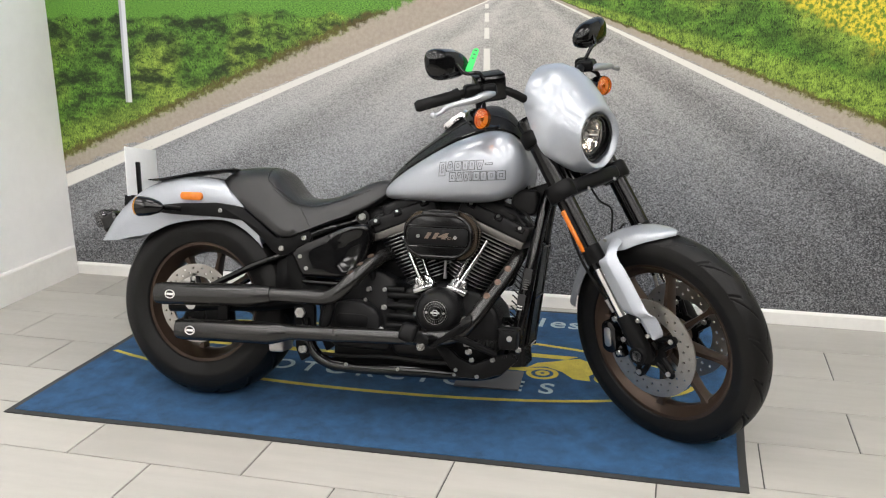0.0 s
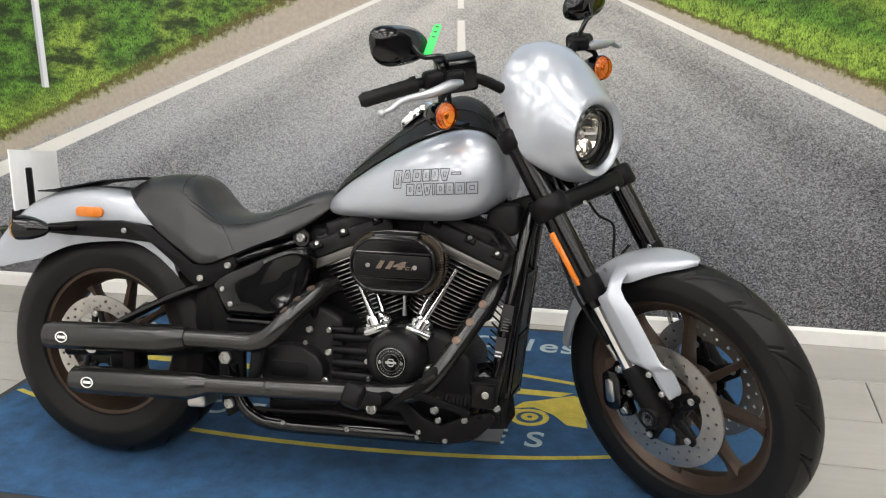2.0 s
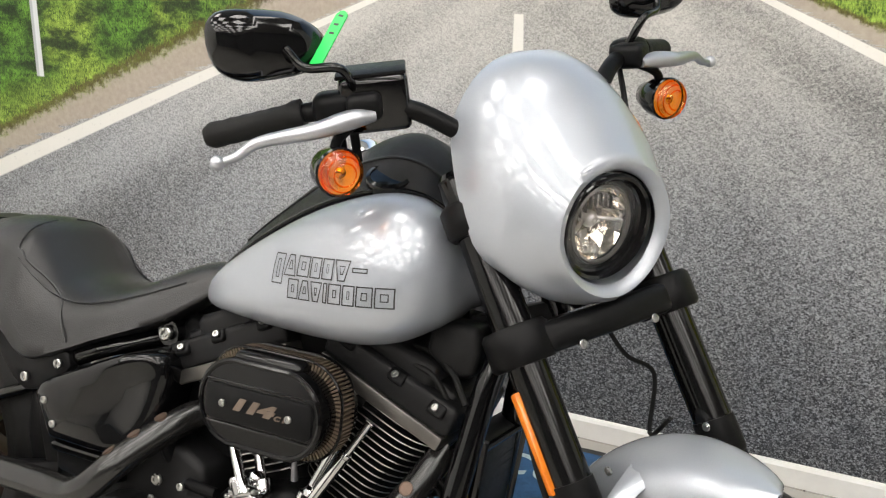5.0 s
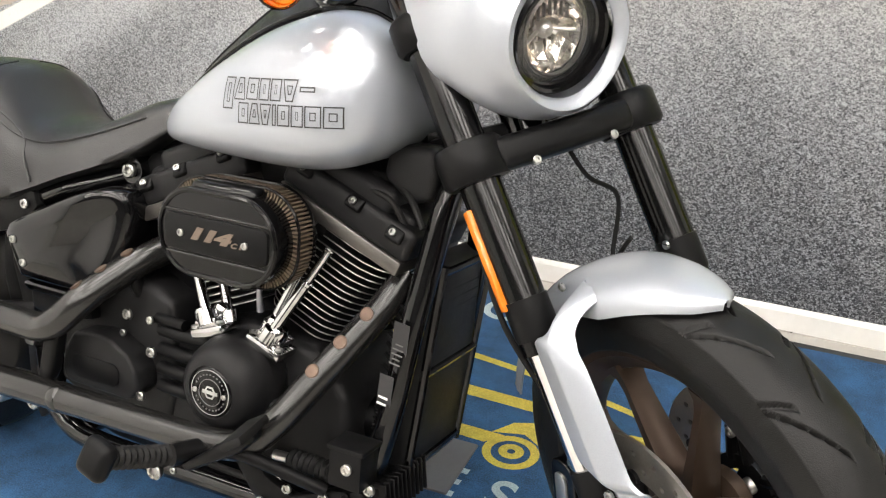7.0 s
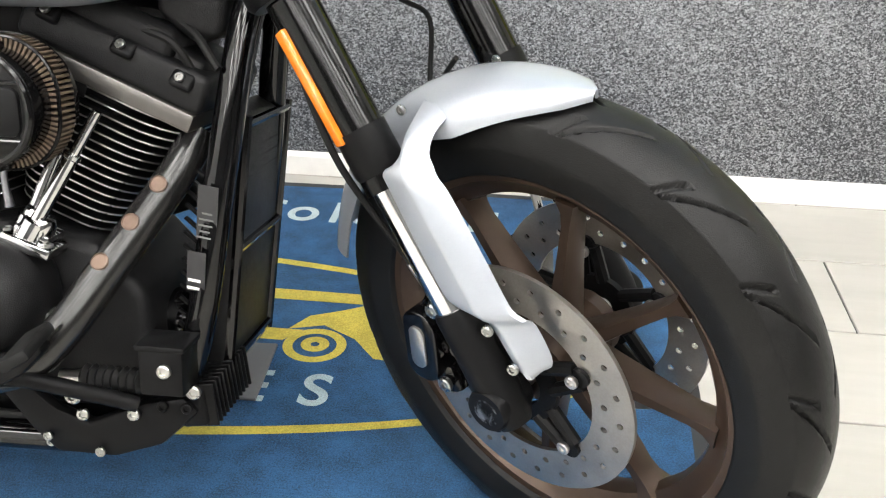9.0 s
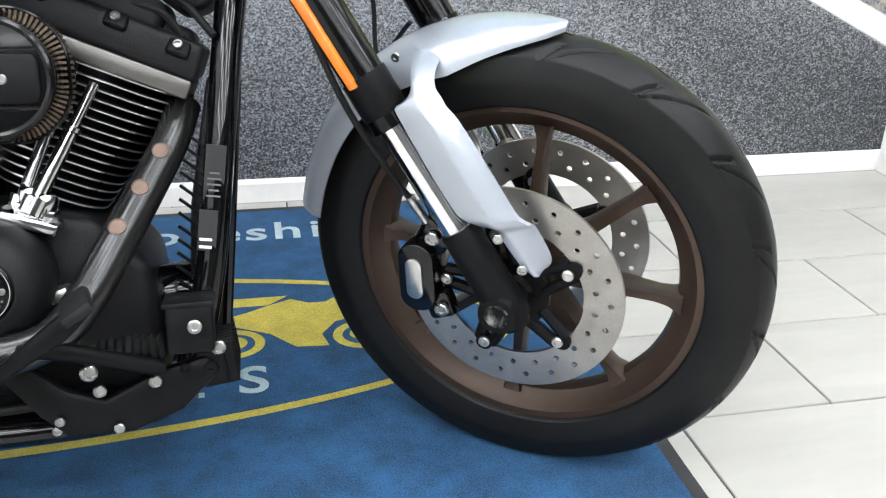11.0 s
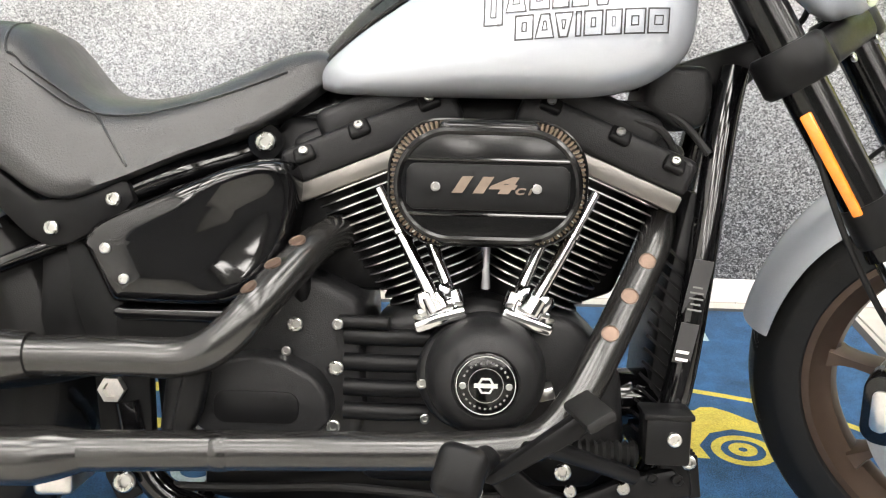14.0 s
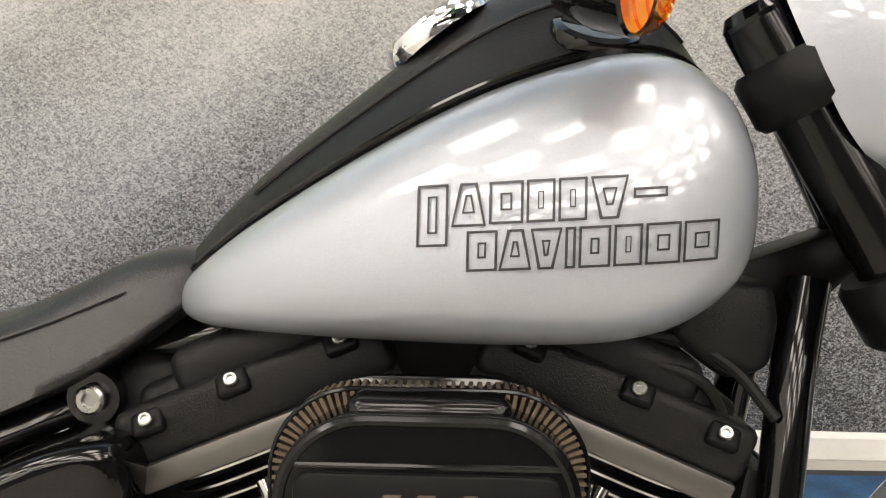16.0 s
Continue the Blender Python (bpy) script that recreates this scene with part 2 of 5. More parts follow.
    gap = n.f("MULTIPLY", gap, n.f("SUBTRACT", 0.95, n.f("MULTIPLY", n.step(x, 0.0, 0.5), 0.4)))
    lawn = n.mix(gap, lawn, n.mix(n.step(blades, 0.48, 0.75), (0.006, 0.014, 0.004), (0.06, 0.13, 0.025)))
    reach = n.f("ADD", u, n.f("MULTIPLY", n.f("SUBTRACT", n.noise(34.0, 6, n.vec(x, 2.0, z), 0.7), 0.5), 0.55))
    bank = n.f("SUBTRACT", z, n.f("ADD", 1.470, n.f("MULTIPLY", x, 0.404)))
    left_reach = n.f("ADD", n.f("SUBTRACT", reach, u), n.f("SUBTRACT", -2.85, n.f("MULTIPLY", bank, 4.8)))
    verge = n.f("MAXIMUM", n.step(reach, 2.52, 2.66), n.f("SUBTRACT", 1.0, n.step(left_reach, -2.93, -2.77)))
    # shaded, earthy foot of the grass
    rim = n.f("MAXIMUM", n.band(reach, 2.56, 2.74, 0.06), n.band(left_reach, -3.03, -2.85, 0.06))
    lawn = n.mix(n.f("MULTIPLY", rim, 0.8), lawn, n.mix(blades, (0.02, 0.018, 0.008), (0.16, 0.11, 0.03)))
    # the crop field beyond the left verge
    crop = n.mix(n.step(n.noise(130.0, 3, n.vec(x, 0.0, n.f("MULTIPLY", z, 2.4))), 0.35, 0.65), (0.04, 0.12, 0.015), (0.17, 0.40, 0.05))
    field = n.f("MULTIPLY", n.f("SUBTRACT", 1.0, n.step(x, -0.3, -0.2)), n.step(n.f("ADD", z, n.f("MULTIPLY", n.noise(9.0, 4, shape), 0.12)), 1.285, 1.31))
    lawn = n.mix(field, lawn, crop)
    # the field in flower beyond the right verge
    rape = n.f("ADD", n.f("SUBTRACT", z, n.f("SUBTRACT", 1.745, n.f("MULTIPLY", x, 0.48))), n.f("MULTIPLY", n.f("SUBTRACT", n.noise(11.0, 5, shape), 0.5), 0.24))
    flower = n.mix(n.step(n.noise(75.0, 4, shape), 0.40, 0.60), (0.13, 0.22, 0.02), (0.74, 0.60, 0.05))
    lawn = n.mix(n.f("MULTIPLY", n.step(rape, -0.02, 0.05), n.step(x, 0.3, 0.5)), lawn, flower)
    color = n.mix(verge, color, lawn)
    # sky beyond the horizon
    color = n.mix(n.step(z, 1.425, 1.435), color, n.mix(n.step(z, 1.43, 2.7), (0.62, 0.74, 0.86), (0.25, 0.45, 0.78)))
    # the white marker post
    px = n.f("SUBTRACT", x, n.f("MULTIPLY", n.f("SUBTRACT", z, 0.851), 0.030))
    post = n.f("MULTIPLY", n.band(px, -1.846, -1.813, 0.002), n.band(z, 0.851, 1.52, 0.003))
    color = n.mix(post, color, n.mix(n.band(px, -1.846, -1.834, 0.003), (0.68, 0.69, 0.72), (0.45, 0.46, 0.50)))
    n.set(base_color=color, roughness=0.42, specular_ior_level=0.35)
    n.bump(n.noise(420.0, 2), 0.06, 0.001)
    return n.m


MURAL = make_mural()


def make_glow(name, color, strength):
    n = Net(name)
    return n.set(base_color=(0.9, 0.9, 0.9), emission_color=color, emission_strength=strength)


PANEL_GLOW = make_glow("light panel diffuser", (1.0, 0.965, 0.925), 16.0)


# ---- mesh helpers ----
def part(name, bm, material, parent=None, label="", steer=False, smooth=True, angle=40):
    """Links a bmesh as one mesh object under a thing or a part."""
    if steer:
        bm.transform(STEER)
    bmesh.ops.recalc_face_normals(bm, faces=bm.faces[:])
    me = bpy.data.meshes.new(name)
    bm.to_mesh(me)
    bm.free()
    if smooth:
        me.shade_smooth()
        me.set_sharp_from_angle(angle=radians(angle))
    me.materials.append(material)
    ob = new(name, me)
    if parent is not None:
        ob.parent = parent
    if label:
        ob["label"] = label
    return ob


def share(ob, name, parent, m):
    """Another object on the same mesh."""
    o = new(name, ob.data)
    o.parent, o.matrix_basis = parent, m
    return o


def ring_loft(rings, closed=False, caps=True, bm=None):
    bm = bm or bmesh.new()
    vs = [[bm.verts.new(p) for p in r] for r in rings]
    k = len(rings[0])
    last = len(vs) if closed else len(vs) - 1
    for i in range(last):
        a, b = vs[i], vs[(i + 1) % len(vs)]
        for j in range(k):
            bm.faces.new((a[j], a[(j + 1) % k], b[(j + 1) % k], b[j]))
    if caps and not closed:
        bm.faces.new(vs[0])
        bm.faces.new(vs[-1])
    return bm


def sheet_loft(rows, bm=None):
    bm = bm or bmesh.new()
    vs = [[bm.verts.new(p) for p in r] for r in rows]
    for a, b in zip(vs, vs[1:]):
        for j in range(len(a) - 1):
            bm.faces.new((a[j], a[j + 1], b[j + 1], b[j]))
    return bm


def thicken(bm, t):
    bmesh.ops.recalc_face_normals(bm, faces=bm.faces[:])
    bmesh.ops.solidify(bm, geom=bm.faces[:], thickness=t)
    return bm


def curve(pts, n=6):
    """A smooth line through points of any dimension."""
    p = [np.array(q, float) for q in pts]
    p = [2 * p[0] - p[1]] + p + [2 * p[-1] - p[-2]]
    out = []
    for i in range(1, len(p) - 2):
        for k in range(n):
            t = k / n
            out.append(0.5 * (2 * p[i] + (p[i + 1] - p[i - 1]) * t + (2 * p[i - 1] - 5 * p[i] + 4 * p[i + 1] - p[i + 2]) * t * t + (3 * p[i] - p[i - 1] - 3 * p[i + 1] + p[i + 2]) * t ** 3))
    out.append(p[-2])
    return out


def tube(pts, radius, seg=12, n=6, smooth=True, bm=None, caps=True):
    """A round tube through points; radius is a number or one for each point."""
    rad = [radius] * len(pts) if isinstance(radius, (int, float)) else list(radius)
    line = [np.array((*p, r), float) for p, r in zip(pts, rad)]
    line = curve(line, n) if smooth and len(pts) > 2 else line
    rings, up = [], None
    for i, q in enumerate(line):
        a, b = line[max(i - 1, 0)][:3], line[min(i + 1, len(line) - 1)][:3]
        d = Vector((b - a).tolist()).normalized()
        if up is None:
            up = d.orthogonal().normalized()
        up = (up - d * up.dot(d)).normalized()
        side = d.cross(up)
        rings.append([Vector(q[:3].tolist()) + float(q[3]) * (up * math.cos(2 * math.pi * k / seg) + side * math.sin(2 * math.pi * k / seg)) for k in range(seg)])
    return ring_loft(rings, caps=caps, bm=bm)


def axis_frame(center, axis):
    return Matrix.Translation(center) @ Vector(axis).to_track_quat("Z", "Y").to_matrix().to_4x4()


def lathe(profile, center, axis, seg=32, closed=False, bm=None):
    """Profile of (radius, height) turned about an axis."""
    m = axis_frame(center, axis)
    rings = [[m @ Vector((r * math.cos(2 * math.pi * k / seg), r * math.sin(2 * math.pi * k / seg), h)) for k in range(seg)] for r, h in profile]
    return ring_loft(rings, closed=closed, bm=bm)


def prism(outline, y0, y1, bevel=0.0, seg=2, bm=None):
    """An outline in x and z, from y0 to y1, with eased edges."""
    own = bmesh.new()
    vs = [own.verts.new((x, y0, z)) for x, z in outline]
    f = own.faces.new(vs)
    new_geo = bmesh.ops.extrude_face_region(own, geom=[f])["geom"]
    bmesh.ops.translate(own, vec=(0, y1 - y0, 0), verts=[g for g in new_geo if isinstance(g, bmesh.types.BMVert)])
    bmesh.ops.recalc_face_normals(own, faces=own.faces[:])
    if bevel:
        bmesh.ops.bevel(own, geom=own.edges[:], offset=bevel, segments=seg, profile=0.5, affect="EDGES", clamp_overlap=True)
    return join(bm, own)


def join(bm, own):
    if bm is None:
        return own
    me = bpy.data.meshes.new("tmp")
    own.to_mesh(me)
    own.free()
    bm.from_mesh(me)
    bpy.data.meshes.remove(me)
    return bm


def rbox(center, size, bevel=0.004, turn=(0, 0, 0), seg=2, bm=None):
    own = bmesh.new()
    bmesh.ops.create_cube(own, size=1.0, matrix=Matrix.Diagonal((*size, 1)))
    if bevel:
        bmesh.ops.bevel(own, geom=own.edges[:], offset=bevel, segments=seg, profile=0.5, affect="EDGES", clamp_overlap=True)
    own.transform(pose(*center, *turn))
    return join(bm, own)


def stadium(cx, cz, w, h, r, n=8):
    """A rounded rectangle in x and z."""
    out = []
    for qx, qz, a0 in ((1, 1, 0), (-1, 1, 90), (-1, -1, 180), (1, -1, 270)):
        for k in range(n + 1):
            a = radians(a0 + 90 * k / n)
            out.append((cx + qx * (w / 2 - r) + r * math.cos(a), cz + qz * (h / 2 - r) + r * math.sin(a)))
    return out


def empty(name, m=None):
    o = new(name)
    if m is not None:
        o.matrix_world = m
    return o


# ---- the room ----
WALL_Y, LEFT_X, RIGHT_X, TOP = 4.296, -2.218, 2.10, 2.75


def structure(name, bm, material, label, category, smooth=False):
    return tagged(part(name, bm, material, smooth=smooth), label, category, kind="structure")


structure("wall_north", rbox((0.0, WALL_Y + 0.10, TOP / 2), (6.4, 0.2, TOP), 0.0), MURAL, "back wall covered by a printed country road mural", "wall")
structure("wall_west", rbox((LEFT_X - 0.10, 0.2, TOP / 2), (0.2, 8.3, TOP), 0.0), WALL, "plain white painted side wall beside the mural", "wall")
structure("wall_east", rbox((RIGHT_X + 0.10, WALL_Y - 0.36, TOP / 2), (0.2, 0.72, TOP), 0.0), WALL, "short white return wall beside the mural", "wall")
# unseen walls added to close the room, kept dark to cut fill light
structure("wall_far_east", rbox((6.1, 0.4, TOP / 2), (0.2, 8.4, TOP), 0.0), GREYWALL, "plain grey wall added out of view to close the showroom", "wall")
structure("wall_south", rbox((2.0, -3.9, TOP / 2), (8.2, 0.2, TOP), 0.0), GREYWALL, "plain grey wall added out of view to close the showroom", "wall")
structure("wall_north_east", rbox((4.15, WALL_Y + 0.1, TOP / 2), (3.7, 0.2, TOP), 0.0), WALL, "plain white showroom wall beyond the return", "wall")
structure("ceiling", rbox((2.0, 0.3, TOP + 0.05), (8.6, 8.6, 0.1), 0.0), CEIL, "white showroom ceiling", "ceiling")


def skirting(name, a, b, height, depth, side):
    """A skirting board with an eased top from a to b; side is the way it faces."""
    d, s = Vector((b[0] - a[0], b[1] - a[1], 0)), Vector((*side, 0))
    prof = [(0, 0), (depth, 0), (depth, height - 0.010), (depth - 0.004, height - 0.003), (depth - 0.008, height), (0, height)]
    rings = [[Vector((*p, 0)) + s * o + Vector((0, 0, h)) for o, h in prof] for p in (a, b)]
    return structure(name, ring_loft(rings), SKIRT, "white painted skirting board along the wall", "skirting")


skirting("baseboard_north", (LEFT_X, WALL_Y), (RIGHT_X, WALL_Y), 0.059, 0.012, (0, -1))
skirting("baseboard_west", (LEFT_X, WALL_Y - 0.016), (LEFT_X, -3.8), 0.145, 0.014, (1, 0))
skirting("baseboard_east", (RIGHT_X, WALL_Y - 0.016), (RIGHT_X, WALL_Y - 0.72), 0.068, 0.014, (-1, 0))

# ceiling light panels in a staggered grid, in front of and behind the motorcycle
panel = empty("ceiling_light")
part("frame", rbox((0, 0, -0.01), (0.60, 0.60, 0.02), 0.003), SKIRT, panel)
part("diffuser", rbox((0, 0, -0.024), (0.56, 0.56, 0.008), 0.002), PANEL_GLOW, panel, "glowing white diffuser")
tagged(panel, "square recessed ceiling light panel with white diffuser", "ceiling light", "showroom ceiling lights")
PANELS = [(i, j) for j in range(2, 10) for i in range(8) if (i + j) % 2 == 0]
panel.matrix_basis = pose(-1.84 + 0.72 * PANELS[0][0], -3.4 + 0.72 * PANELS[0][1], TOP)
for i, j in PANELS[1:]:
    copy_thing(panel, pose(-1.84 + 0.72 * i, -3.4 + 0.72 * j, TOP))

# ---- the mat ----
MAT_CORNERS = [(-1.444, 2.838), (0.897, 2.880), (0.918, 4.235), (-1.440, 4.206)]
mat = empty("floor_mat", pose(0, 0, 0))
tagged(mat, "blue showroom floor mat with yellow and pale printed emblem", "mat")


def mat_sheet(inset, z0, z1, n=24):
    """A sheet between the mat's corners, drawn in by inset, with a faintly wavy edge."""
    rows = []
    for i in range(n + 1):
        u = inset / 2.34 + (1 - 2 * inset / 2.34) * i / n
        row = []
        for j in range(n + 1):
            v = inset / 1.37 + (1 - 2 * inset / 1.37) * j / n
            (ax, ay), (bx, by), (cx, cy), (dx, dy) = MAT_CORNERS
            x = (ax * (1 - u) + bx * u) * (1 - v) + (dx * (1 - u) + cx * u) * v
            y = (ay * (1 - u) + by * u) * (1 - v) + (dy * (1 - u) + cy * u) * v
            row.append((x + 0.0016 * math.sin(9 * y + 2), y + 0.0022 * math.sin(6.3 * x), z1))
        rows.append(row)
    return thicken(sheet_loft(rows), z1 - z0)


part("rubber_edge", mat_sheet(0.0, 0.0005, 0.0040), MATEDGE, mat, "thin black rubber border")
part("carpet", mat_sheet(0.024, 0.002, 0.0062), MATBLUE, mat, "blue ribbed carpet pile")
CX, CY = -0.42, 3.564


def arc_strip(a, b, w, a0, a1, n=40):
    rows = []
    for k in range(n + 1):
        t = radians(a0 + (a1 - a0) * k / n)
        c, s = math.cos(t), math.sin(t)
        rows.append([(CX + (a - w) * c, CY + (b - w) * s, 0.0072), (CX + a * c, CY + b * s, 0.0072)])
    return sheet_loft(rows)


part("oval_line", arc_strip(1.185, 0.312, 0.021, 213.4, 357), MATYELLOW, mat, "yellow oval line")
part("oval_line", arc_strip(1.185, 0.312, 0.021, 3, 146.6), MATYELLOW, mat, "yellow oval line")


def flat(outline, z=0.0072):
    bm = bmesh.new()
    bm.faces.new([bm.verts.new((x, y, z)) for x, y in outline])
    return bm


part("stripe", flat([(-1.40, 3.690), (0.30, 3.692), (0.34, 3.728), (-1.40, 3.728)]), MATYELLOW, mat, "yellow stripe")
part("stripe", flat([(-1.40, 3.545), (0.17, 3.555), (0.20, 3.592), (-1.40, 3.580)]), MATYELLOW, mat, "yellow stripe")


def ring_flat(cx, cy, r0, r1, n=28):
    return sheet_loft([[(cx + r * math.cos(2 * math.pi * k / n), cy + 0.90 * r * math.sin(2 * math.pi * k / n), 0.0073) for r in (r0, r1)] for k in range(n + 1)])


# the plain yellow outline of a motorcycle in the emblem
for cx in (0.232, 0.472):
    part("emblem_ring", ring_flat(cx, 3.547, 0.040, 0.058), MATYELLOW, mat, "yellow ring of the emblem")
    part("emblem_ring", ring_flat(cx, 3.550, 0.008, 0.026), MATYELLOW, mat, "yellow ring of the emblem")
part("emblem_body", flat([(0.170, 3.592), (0.235, 3.612), (0.300, 3.575), (0.345, 3.520), (0.405, 3.515), (0.395, 3.560), (0.425, 3.605), (0.470, 3.622), (0.530, 3.605), (0.528, 3.647), (0.480, 3.690), (0.452, 3.706), (0.428, 3.704), (0.414, 3.690), (0.380, 3.690), (0.345, 3.712), (0.300, 3.690), (0.255, 3.665), (0.200, 3.640)], 0.0072), MATYELLOW, mat, "yellow body of the emblem")


def letter(text, size, x, y, material, name, line="CENTER"):
    cu = bpy.data.curves.new(name, "FONT")
    cu.body, cu.size, cu.extrude, cu.offset = text, size, 0.0002, 0.002
    cu.align_x, cu.align_y = "CENTER", line
    tmp = bpy.data.objects.new("tmp", cu)
    scene.collection.objects.link(tmp)
    me = bpy.data.meshes.new_from_object(tmp.evaluated_get(bpy.context.evaluated_depsgraph_get()))
    bpy.data.objects.remove(tmp)
    me.materials.clear()
    me.materials.append(material)
    o = new(name, me)
    o.parent, o.matrix_basis = mat, pose(x, y, 0.0074)
    return o


for k, ch in enumerate("MOTORCYCLES"):
    letter(ch, 0.118, -0.818 + 0.1084 * k, 3.416, MATWHITE, "letter")["label"] = "pale capital letter"
for ch, x in zip("Coleshill", (-0.022, 0.076, 0.151, 0.218, 0.286, 0.358, 0.424, 0.468, 0.514)):
    letter(ch, 0.142, x, 4.024, MATWHITE, "letter", "BOTTOM_BASELINE")["label"] = "pale small letter"


# ---- the motorcycle ----
# x points ahead along the motorcycle, y to its left, z up; it leans on its side stand, bars turned to the right
RAKE, STEER_ANGLE = radians(27), radians(37.9)
STEER = Matrix.Translation((1.68, 0, 0)) @ Matrix.Rotation(-STEER_ANGLE, 4, Vector((-math.sin(RAKE), 0, math.cos(RAKE)))) @ Matrix.Translation((-1.68, 0, 0))
moto = empty("motorcycle", pose(-0.9324, 3.138, 0.0016) @ Matrix.Rotation(radians(-12.5), 4, "X"))
tagged(moto, "silver and black cruiser motorcycle with bronze wheels on its side stand", "motorcycle")


def bolt_mesh(r, h):
    bm = lathe([(r * 0.9, 0), (r, h * 0.3), (r, h * 0.8), (r * 0.82, h), (r * 0.5, h), (r * 0.45, h * 0.55)], (0, 0, 0), (0, -1, 0), 12)
    return bm


BOLTS = {}


def bolt(p, r=0.007, parent=None, axis=None, steer=False, material=None, name="bolt"):
    """A round socket-head bolt whose head faces right."""
    key = (r, (material or ZINC).name)
    m = Matrix.Translation(p)
    if axis is not None:
        m = m @ Vector(axis).to_track_quat("-Y", "Z").to_matrix().to_4x4()
    if steer:
        m = STEER @ m
    if key not in BOLTS:
        BOLTS[key] = part(name, bolt_mesh(r, r * 0.8), material or ZINC, parent or moto, "bright bolt head")
        BOLTS[key].matrix_basis = m
        return BOLTS[key]
    return share(BOLTS[key], name, parent or moto, m)


# -- wheels --
def tyre_mesh(cx, cz, radius, width, rim_r, grooves, seg=720):
    """A tyre with cut tread grooves; its axis lies along y."""
    prof, n = [], 120
    hw = width / 2
    depth = radius - rim_r
    for k in range(n + 1):
        a = -1 + 2 * k / n
        if abs(a) < 0.62:
            t = a / 0.62
            prof.append((radius - 0.30 * hw * abs(t) ** 2.4 * 1.15, t * hw * 0.86))
        else:
            s = (abs(a) - 0.62) / 0.38
            r0 = radius - 0.345 * hw
            prof.append((r0 - (r0 - rim_r) * s, math.copysign(hw * (0.86 + 0.14 * math.sin(min(1, s * 1.7) * math.pi * 0.5) - 0.30 * max(0, s - 0.45) ** 1.3), a)))
    rings = []
    for i in range(seg):
        ang = 2 * math.pi * i / seg
        ring = []
        for r, y in prof:
            q = y / hw
            cut = grooves(ang, q) if r > radius - 0.36 * hw else 0.0
            rr = r - cut * 0.0060
            ring.append((cx + rr * math.cos(ang), y, cz + rr * math.sin(ang)))
        rings.append(ring)
    return ring_loft(rings, closed=True)


def groove_front(ang, q):
    """Long swept sipes on both shoulders, in pairs."""
    p = (ang / (2 * math.pi) * 16 + (0.5 if q > 0 else 0.0)) % 1.0
    a = abs(q)
    hit = 0.0
    for at, lo, hi, sweep in ((0.10, 0.08, 0.90, 0.80), (0.62, 0.42, 0.95, 0.40)):
        if lo < a < hi:
            d = abs((p - at - sweep * (a - lo) + 0.5) % 1.0 - 0.5)
            hit = max(hit, max(0.0, min(1.0, (0.034 - d) / 0.014)))
    return hit


def groove_rear(ang, q):
    p = (ang / (2 * math.pi) * 15 + (0.5 if q > 0 else 0.0)) % 1.0
    a = abs(q)
    if 0.1 < a < 0.72:
        return 1.0 if abs((p - 0.2 - 0.8 * a + 0.5) % 1.0 - 0.5) < 0.06 else 0.0
    return 0.0


def disc_mesh(center, outer, inner, holes, thick, rows=2):
    """A brake disc with drilled holes; its axis lies along y."""
    bm = bmesh.new()
    edges = []

    def loop(cx, cz, r, n):
        vs = [bm.verts.new((cx + r * math.cos(2 * math.pi * k / n), 0, cz + r * math.sin(2 * math.pi * k / n))) for k in range(n)]
        edges.extend(bm.edges.new((vs[k], vs[(k + 1) % n])) for k in range(n))

    loop(0, 0, outer, 72)
    loop(0, 0, inner, 48)
    for i in range(holes):
        rr = inner + (outer - inner) * (0.30 if i % 2 else 0.66)
        a = 2 * math.pi * i / holes
        loop(rr * math.cos(a), rr * math.sin(a), 0.0042, 8)
    bmesh.ops.triangle_fill(bm, use_beauty=True, edges=edges)
    for f in bm.faces[:]:
        c = f.calc_center_median()
        bad = math.hypot(c.x, c.z) < inner * 0.98
        for i in range(holes):
            rr = inner + (outer - inner) * (0.30 if i % 2 else 0.66)
            a = 2 * math.pi * i / holes
            bad |= math.hypot(c.x - rr * math.cos(a), c.z - rr * math.sin(a)) < 0.0036
        if bad:
            bm.faces.remove(f)
    thicken(bm, thick)
    bmesh.ops.translate(bm, vec=center, verts=bm.verts[:])
    return bm


def rim_profile(r, w):
    h = w / 2
    return [(r, -h), (r + 0.002, -h + 0.006), (r - 0.012, -h + 0.010), (r - 0.020, -h * 0.55), (r - 0.034, -h * 0.35), (r - 0.034, h * 0.35), (r - 0.020, h * 0.55), (r - 0.012, h - 0.010), (r + 0.002, h - 0.006), (r, h),
            (r - 0.016, h - 0.001), (r - 0.026, h * 0.6), (r - 0.040, h * 0.38), (r - 0.044, 0), (r - 0.040, -h * 0.38), (r - 0.026, -h * 0.6), (r - 0.016, -h + 0.001)]


